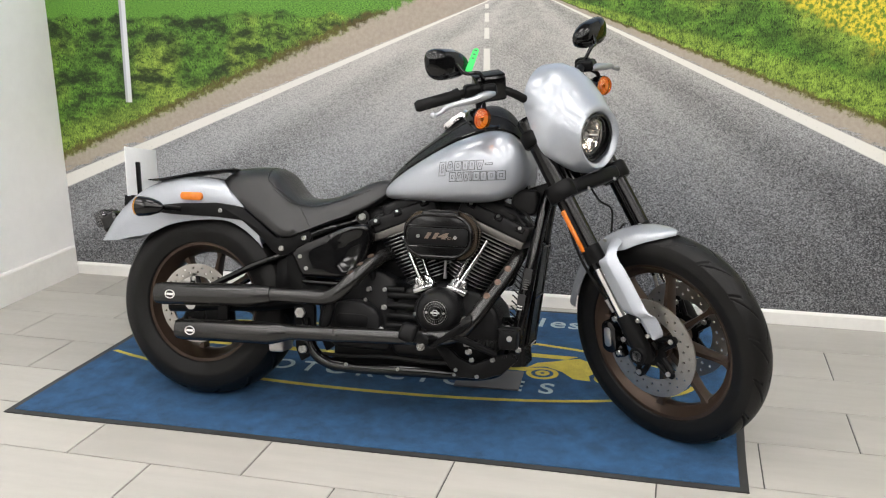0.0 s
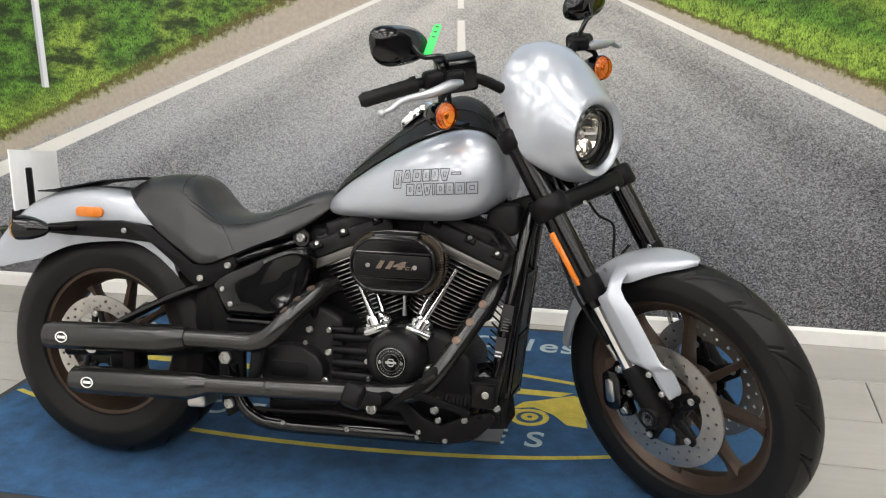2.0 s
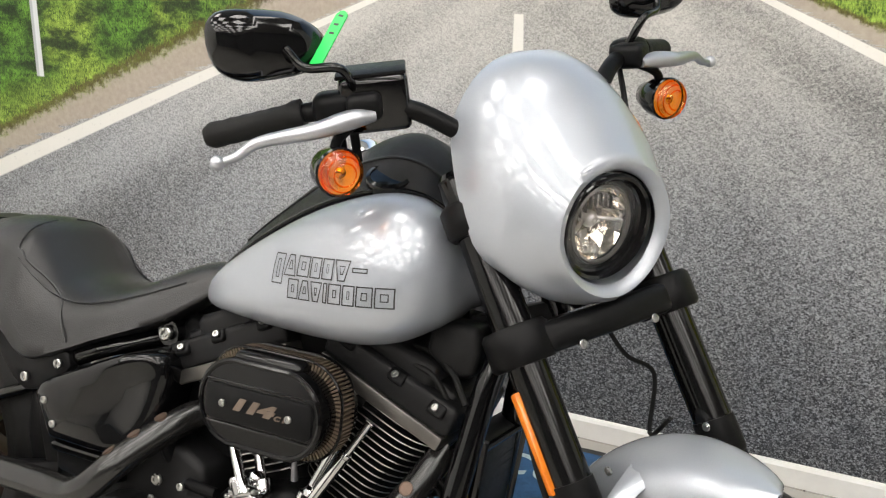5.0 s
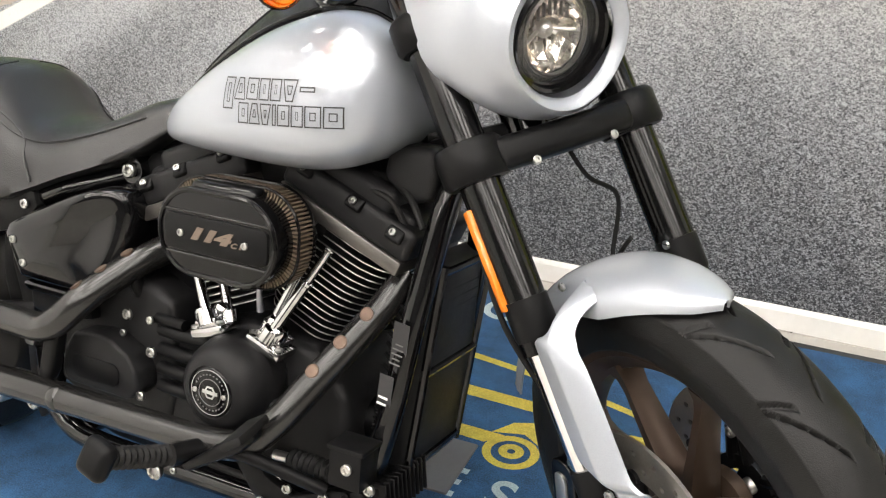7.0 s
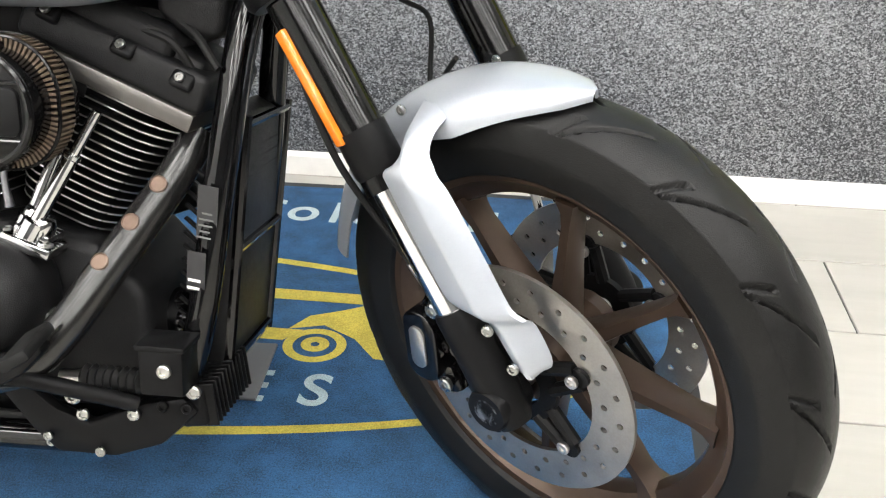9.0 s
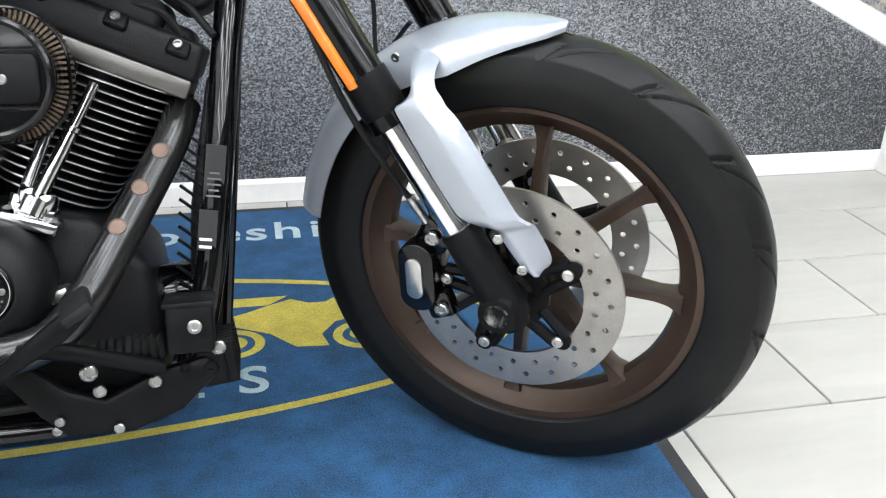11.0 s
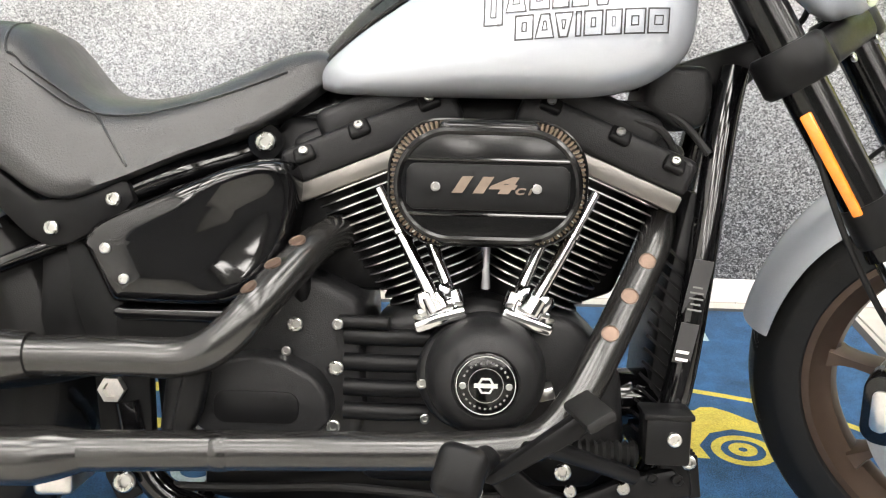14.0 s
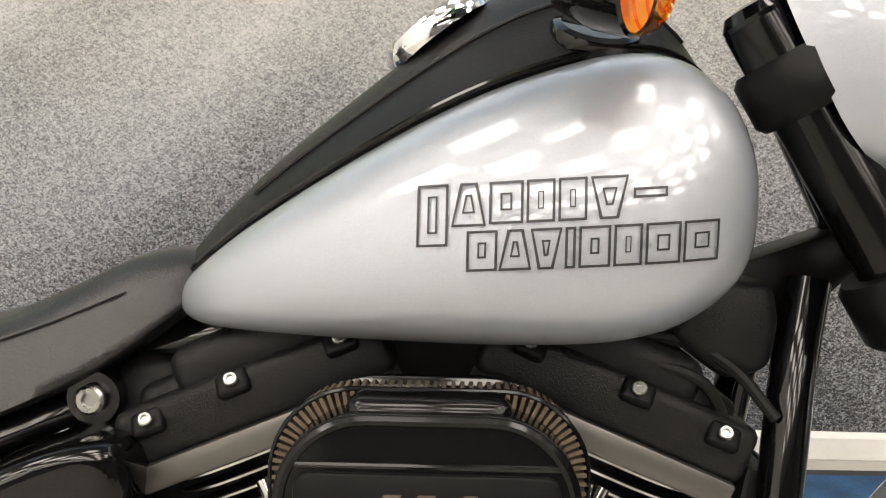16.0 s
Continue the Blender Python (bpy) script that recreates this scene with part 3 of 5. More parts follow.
def wheel(name, cx, cz, tyre_r, width, rim_r, rim_w, spokes, phase, discs, grooves, steer):
    c = (cx, 0, cz)
    tyre = part("tyre", tyre_mesh(cx, cz, tyre_r, width, rim_r - 0.006, grooves), TYRE, moto, "black rubber tyre with swept tread grooves", steer, angle=80)
    # the tyre flattens where it stands on the mat
    place = moto.matrix_basis.copy()
    back = place.inverted()
    for v in tyre.data.vertices:
        w = place @ v.co
        if w.z < 0.0072:
            w.z = 0.0072
            v.co = back @ w
    rim = part("wheel_rim", lathe(rim_profile(rim_r, rim_w), c, (0, 1, 0), 96, closed=True), BRONZE, moto, "dark bronze painted cast rim", steer)
    part("hub", lathe([(0.022, -0.062), (0.046, -0.058), (0.046, -0.040), (0.030, -0.028), (0.030, 0.028), (0.046, 0.040), (0.046, 0.058), (0.022, 0.062)], c, (0, 1, 0), 32), BRONZE, rim, steer=steer)
    for k in range(spokes):
        a = phase + 2 * math.pi * k / spokes
        d, s = Vector((math.cos(a), 0, math.sin(a))), Vector((-math.sin(a), 0, math.cos(a)))
        rings = []
        for r, hw, hy in ((0.024, 0.017, 0.026), (rim_r * 0.45, 0.0095, 0.021), (rim_r * 0.72, 0.0075, 0.017), (rim_r - 0.052, 0.010, 0.018), (rim_r - 0.034, 0.017, 0.024)):
            o = Vector(c) + d * r
            rings.append([o + s * hw * 0.7 + Vector((0, -hy, 0)), o + s * hw + Vector((0, -hy * 0.5, 0)), o + s * hw + Vector((0, hy * 0.5, 0)), o + s * hw * 0.7 + Vector((0, hy, 0)),
                          o - s * hw * 0.7 + Vector((0, hy, 0)), o - s * hw + Vector((0, hy * 0.5, 0)), o - s * hw + Vector((0, -hy * 0.5, 0)), o - s * hw * 0.7 + Vector((0, -hy, 0))])
        part("spoke", ring_loft(rings), BRONZE, rim, steer=steer)
    for y, outer, inner in discs:
        part("brake_disc", disc_mesh((cx, y, cz), outer, inner, 44, 0.005), DISC, rim, "drilled brushed steel brake disc", steer)
        bm = lathe([(0.030, -0.004), (0.052, -0.004), (0.052, 0.004), (0.030, 0.004)], (cx, y, cz), (0, 1, 0), 32, closed=True)
        for k in range(5):
            a = phase + 0.3 + 2 * math.pi * k / 5
            for da in (-0.20, 0.20):
                p0, p1 = a + da * 1.6, a + da * 0.5
                tube([(cx + 0.046 * math.cos(p0), y, cz + 0.046 * math.sin(p0)), (cx + (inner - 0.004) * math.cos(p1), y, cz + (inner - 0.004) * math.sin(p1))], 0.0085, 8, bm=bm)
            lathe([(0.012, -0.005), (0.012, 0.005)], (cx + (inner - 0.002) * math.cos(a), y, cz + (inner - 0.002) * math.sin(a)), (0, 1, 0), 14, bm=bm)
            bolt((cx + (inner - 0.008) * math.cos(a), y - 0.008, cz + (inner - 0.008) * math.sin(a)), 0.008, None, steer=steer, material=STEEL)
        part("disc_carrier", bm, SATIN, rim, "black disc carrier", steer)
    return rim


FAX, FAZ = 1.607, 0.325
RAX, RAZ = 0.080, 0.320
wheel("front", FAX, FAZ, 0.3250, 0.106, 0.248, 0.076, 8, radians(84), ((-0.084, 0.150, 0.097), (0.084, 0.150, 0.097)), groove_front, True)
wheel("rear", RAX, RAZ, 0.3165, 0.182, 0.207, 0.136, 8, radians(80), ((-0.105, 0.130, 0.090),), groove_rear, False)
part("axle", lathe([(0.010, -0.15), (0.017, -0.15), (0.017, -0.128), (0.012, -0.12), (0.012, 0.12), (0.017, 0.128), (0.017, 0.15), (0.010, 0.15)], (FAX, 0, FAZ), (0, 1, 0), 20), STEEL, moto, "steel wheel axle", True)
part("axle", lathe([(0.017, -0.15), (0.017, -0.128), (0.012, -0.12), (0.012, 0.12), (0.017, 0.15)], (RAX, 0, RAZ), (0, 1, 0), 20), STEEL, moto, "steel wheel axle")

# -- fork, in the bars' straight-ahead position before it is steered --
FDX, FDZ = -0.5145, 0.8575


def fork_x(z):
    return 1.603 + (z - 0.34) * FDX / FDZ


for s in (-1, 1):
    y = s * 0.122
    p = lambda z: (fork_x(z), y, z)
    leg = part("fork_tube", tube([p(0.560), p(0.972)], 0.0275, 28), AIRBLACK, moto, "gloss black fork tube", True)
    part("fork_cap", lathe([(0.026, -0.004), (0.0275, 0.004), (0.022, 0.012), (0.012, 0.014)], p(0.972), (FDX, 0, FDZ), 20), BLACK, leg, steer=True)
    part("slider", tube([p(0.415), p(0.60)], 0.0215, 24), CHROME, moto, "bright fork slider", True)
    part("seal_collar", tube([p(0.575), p(0.580), p(0.62)], [0.0275, 0.0295, 0.0295], 24, smooth=False), SATIN, leg, steer=True)
    bm = tube([p(0.43), p(0.425), p(0.40), p(0.34), p(0.31), p(0.30)], [0.0245, 0.026, 0.026, 0.027, 0.026, 0.020], 24, smooth=False)
    lathe([(0.014, -0.028), (0.025, -0.028), (0.027, -0.023), (0.027, 0.023), (0.025, 0.028), (0.014, 0.028)], (FAX, y, FAZ), (0, 1, 0), 24, bm=bm)
    tube([p(0.36), (FAX, y, FAZ + 0.004)], [0.025, 0.023], 14, bm=bm)
    part("fork_bottom", bm, SATIN, moto, "black cast fork bottom", True)
    if s < 0:
        part("reflector", prism([(fork_x(0.727) - 0.008, 0.722), (fork_x(0.727) + 0.003, 0.730), (fork_x(0.612) + 0.003, 0.615), (fork_x(0.612) - 0.007, 0.610)], y + s * 0.025, y + s * 0.034, 0.002), AMBER, leg, "long amber side reflector", True)

# fork clamps
for z, h, hw in ((0.774, 0.052, 0.046), (0.926, 0.046, 0.040)):
    bm = bmesh.new()
    for y in (-0.122, 0.122):
        d = Vector((FDX, 0, FDZ))
        c = Vector((fork_x(z), y, z))
        tube([c - d * h / 2, c - d * (h / 2 - 0.006), c + d * (h / 2 - 0.006), c + d * h / 2], [hw - 0.006, hw - 0.001, hw - 0.001, hw - 0.006], 32, smooth=False, bm=bm)
    rbox((fork_x(z) + 0.012, 0, z + 0.004), (0.062, 0.21, h * 0.8), 0.012, (0, -29, 0), 3, bm=bm)
    part("fork_clamp", bm, SATIN, moto, "satin black fork clamp", True)
for y in (-0.06, 0.06):
    bolt((fork_x(0.774) + 0.05, y, 0.774), 0.006, axis=(1, 0, 0.5), steer=True)

# front fender: a short curved guard over the tyre
rows = []
for k in range(29):
    a = radians(82 + (167 - 82) * k / 28)
    t = k / 28
    hw = 0.078 * min(1.0, 0.06 + 1.7 * math.sqrt(t))
    drop = 0.012 + 0.040 * min(1.0, t * 3.6)
    ra = 0.343 + 0.010 * math.sin(math.pi * t) ** 2
    row = []
    for j in range(-8, 9):
        q = j / 8
        r = ra - drop * (1 - math.cos(q * math.pi / 2)) ** 1.15
        row.append((FAX + r * math.cos(a), hw * math.sin(q * math.pi / 2), FAZ + r * math.sin(a)))
    rows.append(row)
part("front_fender", thicken(sheet_loft(rows), 0.003), SILVER, moto, "silver painted short front fender", True)
for s in (-1, 1):
    # fender bracket and the bright fork guard, on the right leg
    if s < 0:
        # one bent sheet from the fender down: height, rear edge, fold and front edge ahead of the leg, distance out
        rows = []
        for z, d0, d1, d2, yb in curve([(0.638, 0.050, 0.070, 0.098, 0.062), (0.632, 0.056, 0.070, 0.088, 0.088), (0.622, 0.060, 0.071, 0.083, 0.118), (0.608, 0.058, 0.069, 0.081, 0.136), (0.598, 0.046, 0.066, 0.085, 0.142), (0.588, 0.028, 0.064, 0.086, 0.1445), (0.572, 0.025, 0.065, 0.091, 0.1445), (0.520, 0.022, 0.066, 0.093, 0.1445), (0.470, 0.022, 0.066, 0.093, 0.1445),
                                        (0.454, 0.027, 0.066, 0.095, 0.1440), (0.444, 0.042, 0.066, 0.102, 0.138), (0.434, 0.052, 0.070, 0.100, 0.129), (0.402, 0.055, 0.072, 0.097, 0.127), (0.387, 0.058, 0.072, 0.090, 0.127), (0.379, 0.066, 0.073, 0.080, 0.127)], 3):
            x0 = fork_x(z)
            rows.append([(x0 + d0, s * (yb - 0.005), z), (x0 + d0 + 0.003, s * (yb - 0.001), z), (x0 + d1 - 0.003, s * (yb + 0.001), z), (x0 + d1, s * (yb + 0.0005), z), (x0 + d1 + 0.003, s * (yb - 0.0015), z), (x0 + d2 - 0.003, s * (yb - 0.020), z), (x0 + d2, s * (yb - 0.026), z)])
        g = part("fork_guard", thicken(sheet_loft(rows), 0.003), SILVER, moto, "silver painted fork guard", True, angle=32)
        bolt((1.606, s * 0.1335, 0.430), 0.0070, g, axis=(0.2, s, 0), steer=True)
        bolt((1.636, s * 0.1315, 0.390), 0.0070, g, axis=(0.2, s, 0), steer=True)
    bolt((1.462, s * 0.081, 0.632), 0.006, axis=(0, s, 0), steer=True)
    # caliper
    bm = prism(stadium(1.486, 0.345, 0.050, 0.100, 0.022), s * 0.088, s * 0.122, 0.008, 3)
    rbox((1.510, s * 0.100, 0.405), (0.045, 0.026, 0.045), 0.008, (0, 30, 0), bm=bm)
    rbox((1.512, s * 0.100, 0.300), (0.04, 0.026, 0.04), 0.008, (0, -20, 0), bm=bm)
    cal = part("caliper", bm, BLACK, moto, "gloss black brake caliper", True)
    part("caliper_badge", prism(stadium(1.484, 0.345, 0.023, 0.060, 0.011), s * 0.121, s * 0.125, 0.002), STEEL, cal, "bright caliper face", True)
    bolt((1.512, s * 0.116, 0.408), 0.010, cal, axis=(0, s, 0), steer=True)
    bolt((1.520, s * 0.116, 0.302), 0.010, cal, axis=(0, s, 0), steer=True)
    part("brake_hose", tube([(1.500, s * 0.108, 0.43), (1.46, s * 0.125, 0.50), (1.418, s * 0.15, 0.60), (1.37, s * 0.14, 0.72), (1.35, s * 0.09, 0.79)], 0.0042, 8), RUBBER, moto, "black brake hose", True)
    part("hose_end", tube([(1.500, s * 0.108, 0.425), (1.482, s * 0.116, 0.462)], 0.006, 10), STEEL, moto, "steel hose fitting", True)

# small fairing round the headlight
HL = Vector((1.392, 0, 0.912))
HAX = Vector((0.990, 0, -0.139)).normalized()


def fairing_mesh():
    """Sections from the lamp's mouth back to the wide open rear edge."""
    rings = []
    # distance behind the mouth, half width, top, bottom, fullness
    stations = ((-0.008, 0.073, 0.074, -0.074, 2.0), (0.003, 0.078, 0.080, -0.079, 2.0), (0.006, 0.086, 0.089, -0.087, 2.0), (-0.003, 0.095, 0.100, -0.095, 2.0), (-0.018, 0.101, 0.114, -0.099, 2.05), (-0.040, 0.111, 0.148, -0.103, 2.1), (-0.064, 0.121, 0.182, -0.104, 2.1),
                (-0.094, 0.131, 0.206, -0.102, 2.15), (-0.130, 0.139, 0.219, -0.095, 2.15), (-0.172, 0.144, 0.217, -0.078, 2.15))
    for d, w, top, bot, e in stations:
        ring = []
        for k in range(48):
            a = 2 * math.pi * k / 48
            c, s = math.cos(a), math.sin(a)
            yy = 1.03 * w * math.copysign(abs(c) ** (2 / e), c)
            zz = (top if s > 0 else -bot) * math.copysign(abs(s) ** (2 / e), s)
            taper = 1.0 if s > 0 else 1.0 - 0.10 * abs(s)
            sweep = 0.72 * min(1.0, max(0.0, (0.13 - zz) / 0.20)) if d < -0.02 else 0.0
            ring.append(Vector((HL.x + d + sweep * (-0.02 - d) - 0.10 * max(0, zz - 0.10), yy * taper, HL.z + zz + 0.02 * d)))
        rings.append(ring)
    return thicken(ring_loft(rings, caps=False), 0.004)


fairing = part("headlight_fairing", fairing_mesh(), SILVER, moto, "silver painted bullet headlight fairing", True, angle=60)
LAMP = Matrix.Translation(HL - Vector((0.014, 0, 0))) @ Matrix.Scale(1.0, 4) @ Vector((0, 0, 1)).rotation_difference(HAX).to_matrix().to_4x4()
bm = lathe([(0.001, -0.085), (0.050, -0.07), (0.069, -0.03), (0.072, 0.000), (0.069, 0.004), (0.065, 0.002), (0.063, -0.008), (0.058, -0.011), (0.056, -0.020), (0.050, -0.058), (0.001, -0.060)], (0, 0, 0), (0, 0, 1), 48)
bm.transform(LAMP)
lamp = part("headlight", bm, BLACK, moto, "round headlight in a black bezel", True)
# tall oval bowl of many small facets, bulb with its cross bar, fluted edge
OVAL = Matrix.Diagonal((0.96, 0.84, 1, 1))
rng = random.Random(4)
rows = []
for r, d in ((0.0520, -0.016), (0.047, -0.026), (0.040, -0.034), (0.031, -0.041), (0.021, -0.046), (0.010, -0.048), (0.001, -0.049)):
    rows.append([(r * math.cos(a), r * math.sin(a), d + rng.uniform(-0.0035, 0.0035)) for a in [2 * math.pi * k / 18 for k in range(18)]])
bm = ring_loft(rows, caps=False)
bm.transform(LAMP @ OVAL)
part("reflector_bowl", bm, MIRROR, lamp, "faceted bright reflector", True, smooth=False)
bm = lathe([(0.0555, -0.016), (0.0565, -0.010), (0.0535, -0.008), (0.0515, -0.014)], (0, 0, 0), (0, 0, 1), 48, closed=True)
bm.transform(LAMP @ OVAL)
part("bowl_rim", bm, DULL, lamp, "dull metal rim round the bowl", True)
bm = bmesh.new()
inner = [bm.verts.new((0.0514 * math.cos(a), 0.0535 * 0.84 * math.sin(a), -0.0125)) for a in [2 * math.pi * k / 48 for k in range(48)]]
outer = [bm.verts.new((0.0575 * math.cos(a), 0.0575 * math.sin(a), -0.0120)) for a in [2 * math.pi * k / 48 for k in range(48)]]
for k in range(48):
    bm.faces.new((inner[k], inner[(k + 1) % 48], outer[(k + 1) % 48], outer[k]))
thicken(bm, 0.002)
bm.transform(LAMP)
part("face_ring", bm, AIRBLACK, lamp, "dark ring round the oval bowl", True)
bm = lathe([(0.0105, -0.046), (0.0115, -0.034), (0.008, -0.028), (0.004, -0.026), (0.001, -0.027)], (0, 0, 0), (0, 0, 1), 18)
for a, b in (((0.001, 0.010, -0.036), (0.004, 0.036, -0.020)), ((0.001, -0.010, -0.036), (0.004, -0.036, -0.020))):
    tube([a, b], 0.0026, 8, bm=bm)
bm.transform(LAMP)
part("bulb_shield", bm, STEEL, lamp, steer=True)
for k in range(-3, 4):
    bm = rbox((-0.030 + 0.0010 * abs(k) * abs(k), 0.0085 * k, -0.024), (0.018, 0.0012, 0.006), 0.0)
    bm.transform(LAMP)
    part("flute", bm, DULL, lamp, steer=True, smooth=False)
bm = lathe([(0.0600, -0.009), (0.052, -0.005), (0.030, 0.001), (0.001, 0.003)], (0, 0, 0), (0, 0, 1), 40)
bm.transform(LAMP)
part("lens", bm, CLEAR, lamp, "clear headlight lens", True)

# -- handlebar, controls, mirrors, indicators --
bar_pts = [(1.056, -0.396, 1.064), (1.136, -0.260, 1.084), (1.190, -0.170, 1.076), (1.232, -0.090, 1.026), (1.240, 0, 1.012), (1.232, 0.090, 1.026), (1.190, 0.170, 1.076), (1.136, 0.260, 1.084), (1.056, 0.396, 1.064)]
bar = part("handlebar", tube(bar_pts, 0.0127, 16), SATIN, moto, "black handlebar", True)
for s in (-1, 1):
    part("riser", tube([(1.238, s * 0.05, 1.018), (1.222, s * 0.05, 0.95)], 0.019, 18), SATIN, bar, steer=True)
    a, b = Vector((1.056, s * 0.396, 1.064)), Vector((1.124, s * 0.282, 1.082))
    d = b - a
    prof = [0.012, 0.0175] + [0.0175, 0.0165] * 5 + [0.0175, 0.020, 0.020]
    part("grip", tube([a + d * (i / (len(prof) - 1)) - d * 0.02 for i in range(len(prof))], prof, 20, smooth=False), RUBBER, bar, "black rubber grip", True)
    part("switch_housing", rbox(b + Vector((0.018, -s * 0.034, 0.002)), (0.05, 0.055, 0.046), 0.014, (0, 0, s * 28), 3), SATIN, bar, steer=True)
    part("lever_clamp", rbox(b + Vector((0.052, -s * 0.062, 0.004)), (0.052, 0.046, 0.036), 0.010, (0, 0, s * 28), 3), SATIN, bar, steer=True)
    # blade lever with a ball end
    lv = [b + Vector((0.078, -s * 0.062, -0.006)), b + Vector((0.074, -s * 0.030, -0.006)), b + Vector((0.070, s * 0.020, -0.012)), b + Vector((0.040, s * 0.080, -0.018)), a + Vector((0.098, -s * 0.006, -0.014)), a + Vector((0.092, s * 0.018, -0.018))]
    bm = tube(lv, [0.007, 0.0125, 0.0105, 0.0075, 0.006, 0.005], 12)
    bmesh.ops.create_uvsphere(bm, u_segments=12, v_segments=8, radius=0.0095, matrix=Matrix.Translation(lv[-1]))
    part("lever", bm, ALU, bar, "polished aluminium hand lever", True)
    # indicator on a short stalk
    ip = Vector((1.196, s * 0.276, 1.013))
    part("indicator_stalk", tube([b + Vector((0.06, -s * 0.05, -0.01)), ip + Vector((-0.012, -s * 0.01, 0.04)), ip + Vector((-0.015, 0, 0.012))], 0.007, 10), SATIN, moto, steer=True)
    ind = part("indicator", lathe([(0.004, -0.062), (0.018, -0.052), (0.029, -0.026), (0.0325, 0.0), (0.030, 0.002), (0.027, -0.004), (0.001, -0.02)], ip, (1, 0, -0.05), 28), BLACK, moto, "gloss black bullet turn indicator", True)
    part("lens", lathe([(0.0305, 0.0), (0.0305, 0.006), (0.027, 0.013), (0.018, 0.018), (0.001, 0.020)], ip, (1, 0, -0.05), 28), AMBER_LENS, ind, "amber lens", True)
    part("reflector_bowl", lathe([(0.0290, 0.000), (0.022, -0.008), (0.012, -0.014), (0.001, -0.015)], ip, (1, 0, -0.05), 20), PLATE, ind, "pale reflector bowl", True, smooth=False)
    part("bulb", lathe([(0.006, -0.014), (0.0085, -0.006), (0.0075, 0.004), (0.001, 0.008)], ip, (1, 0, -0.05), 14), MIRROR, ind, steer=True)
    for r, h in ((0.0285, 0.0095), (0.023, 0.0155), (0.015, 0.019)):
        part("lens_ridge", lathe([(r + 0.0012, h - 0.0005), (r, h + 0.0012), (r - 0.0012, h - 0.0002)], ip, (1, 0, -0.05), 28, closed=True), AMBER_LENS, ind, "amber ridge of the lens", True)
    # mirror: teardrop shell on a bent stem
    mc = Vector((1.117, s * 0.316, 1.174))
    out = []
    for w, yoff in ((0.45, -0.030), (0.80, -0.024), (0.97, -0.010), (1.0, 0.0), (0.96, 0.006)):
        ring = []
        for k in range(32):
            t = 2 * math.pi * k / 32
            c, q = math.cos(t), math.sin(t)
            hx = 0.078 * math.copysign(abs(c) ** 0.75, c)
            hz = (0.044 + 0.010 * c) * math.copysign(abs(q) ** 0.8, q)
            ring.append(mc + Vector((-yoff, s * hx * w, hz * w + 0.012 * c * w)))
        out.append(ring)
    mir = part("mirror", ring_loft(out), BLACK, moto, "gloss black teardrop rear-view mirror", True)
    part("mirror_glass", ring_loft([[p + Vector((-0.0015, 0, 0)) for p in out[-1]], [mc + (p - mc) * 0.97 + Vector((-0.0022, 0, 0)) for p in out[-1]]]), CHROME, mir, "mirror glass", True)
    part("mirror_stem", tube([b + Vector((0.04, -s * 0.06, 0.01)), b + Vector((0.055, -s * 0.035, 0.055)), mc + Vector((0.045, -s * 0.028, -0.03)), mc + Vector((0.03, -s * 0.012, -0.005))], 0.006, 12), BLACK, mir, steer=True)
part("brake_reservoir", rbox((1.158, -0.196, 1.088), (0.060, 0.090, 0.074), 0.009, (0, 6, -28), 3), BLACK, bar, "black brake fluid reservoir", True)
part("reservoir_lid", rbox((1.154, -0.196, 1.1265), (0.062, 0.092, 0.006), 0.0025, (0, 6, -28), 2), SATIN, bar, steer=True)
part("reservoir_window", rbox((1.128, -0.205, 1.086), (0.004, 0.020, 0.014), 0.0015, (0, 6, -28), 2), LABEL, bar, "pale sight glass", True)
part("hose_union", tube([(1.186, -0.160, 1.068), (1.196, -0.140, 1.066)], [0.0085, 0.0085], 10), SATIN, bar, steer=True)
for k in range(2):
    part("bracket_tab", rbox((1.172 - 0.012 * k, -0.238 - 0.014 * k, 1.034), (0.004, 0.012, 0.040), 0.0015, (0, 8, -28), 1), SATIN, bar, steer=True)
tag = part("key_tag", prism(stadium(0, 0, 0.020, 0.092, 0.0098), -0.001, 0.001), GREEN, moto, "bright green plastic tag on the mirror stem")
tag.matrix_basis = STEER @ pose(1.150, -0.248, 1.170, -42, 8, 20)
for k in range(3):
    part("tag_mark", rbox((0, -0.0016, 0.012 + 0.013 * k), (0.008, 0.0006, 0.003), 0), INK, tag)
part("clutch_cable", tube([(1.13, 0.235, 1.09), (1.25, 0.15, 0.98), (1.30, 0.09, 0.82), (1.28, 0.03, 0.77)], 0.0045, 8), RUBBER, moto, "black control cable", True)
part("wiring_loom", tube([(1.31, 0.03, 0.77), (1.33, 0.06, 0.70), (1.345, 0.10, 0.66), (1.36, 0.075, 0.58), (1.42, 0.06, 0.635)], 0.0034, 8), RUBBER, moto, "black wiring loom", True)

# -- fuel tank: full at the front, drawn out to a tail under the seat --
TANK = [  # x, bottom, top of the painted side, half width, height of the widest line
    (0.697, 0.701, 0.717, 0.034, 0.709), (0.705, 0.697, 0.730, 0.062, 0.712), (0.727, 0.692, 0.748, 0.092, 0.716), (0.768, 0.690, 0.778, 0.120, 0.724), (0.841, 0.689, 0.824, 0.150, 0.740),
    (0.918, 0.689, 0.866, 0.174, 0.757), (0.981, 0.690, 0.892, 0.189, 0.773), (1.044, 0.694, 0.909, 0.196, 0.786), (1.092, 0.706, 0.907, 0.190, 0.795), (1.128, 0.727, 0.885, 0.170, 0.800),
    (1.149, 0.748, 0.856, 0.138, 0.803), (1.159, 0.775, 0.832, 0.098, 0.803), (1.164, 0.796, 0.814, 0.050, 0.803)]
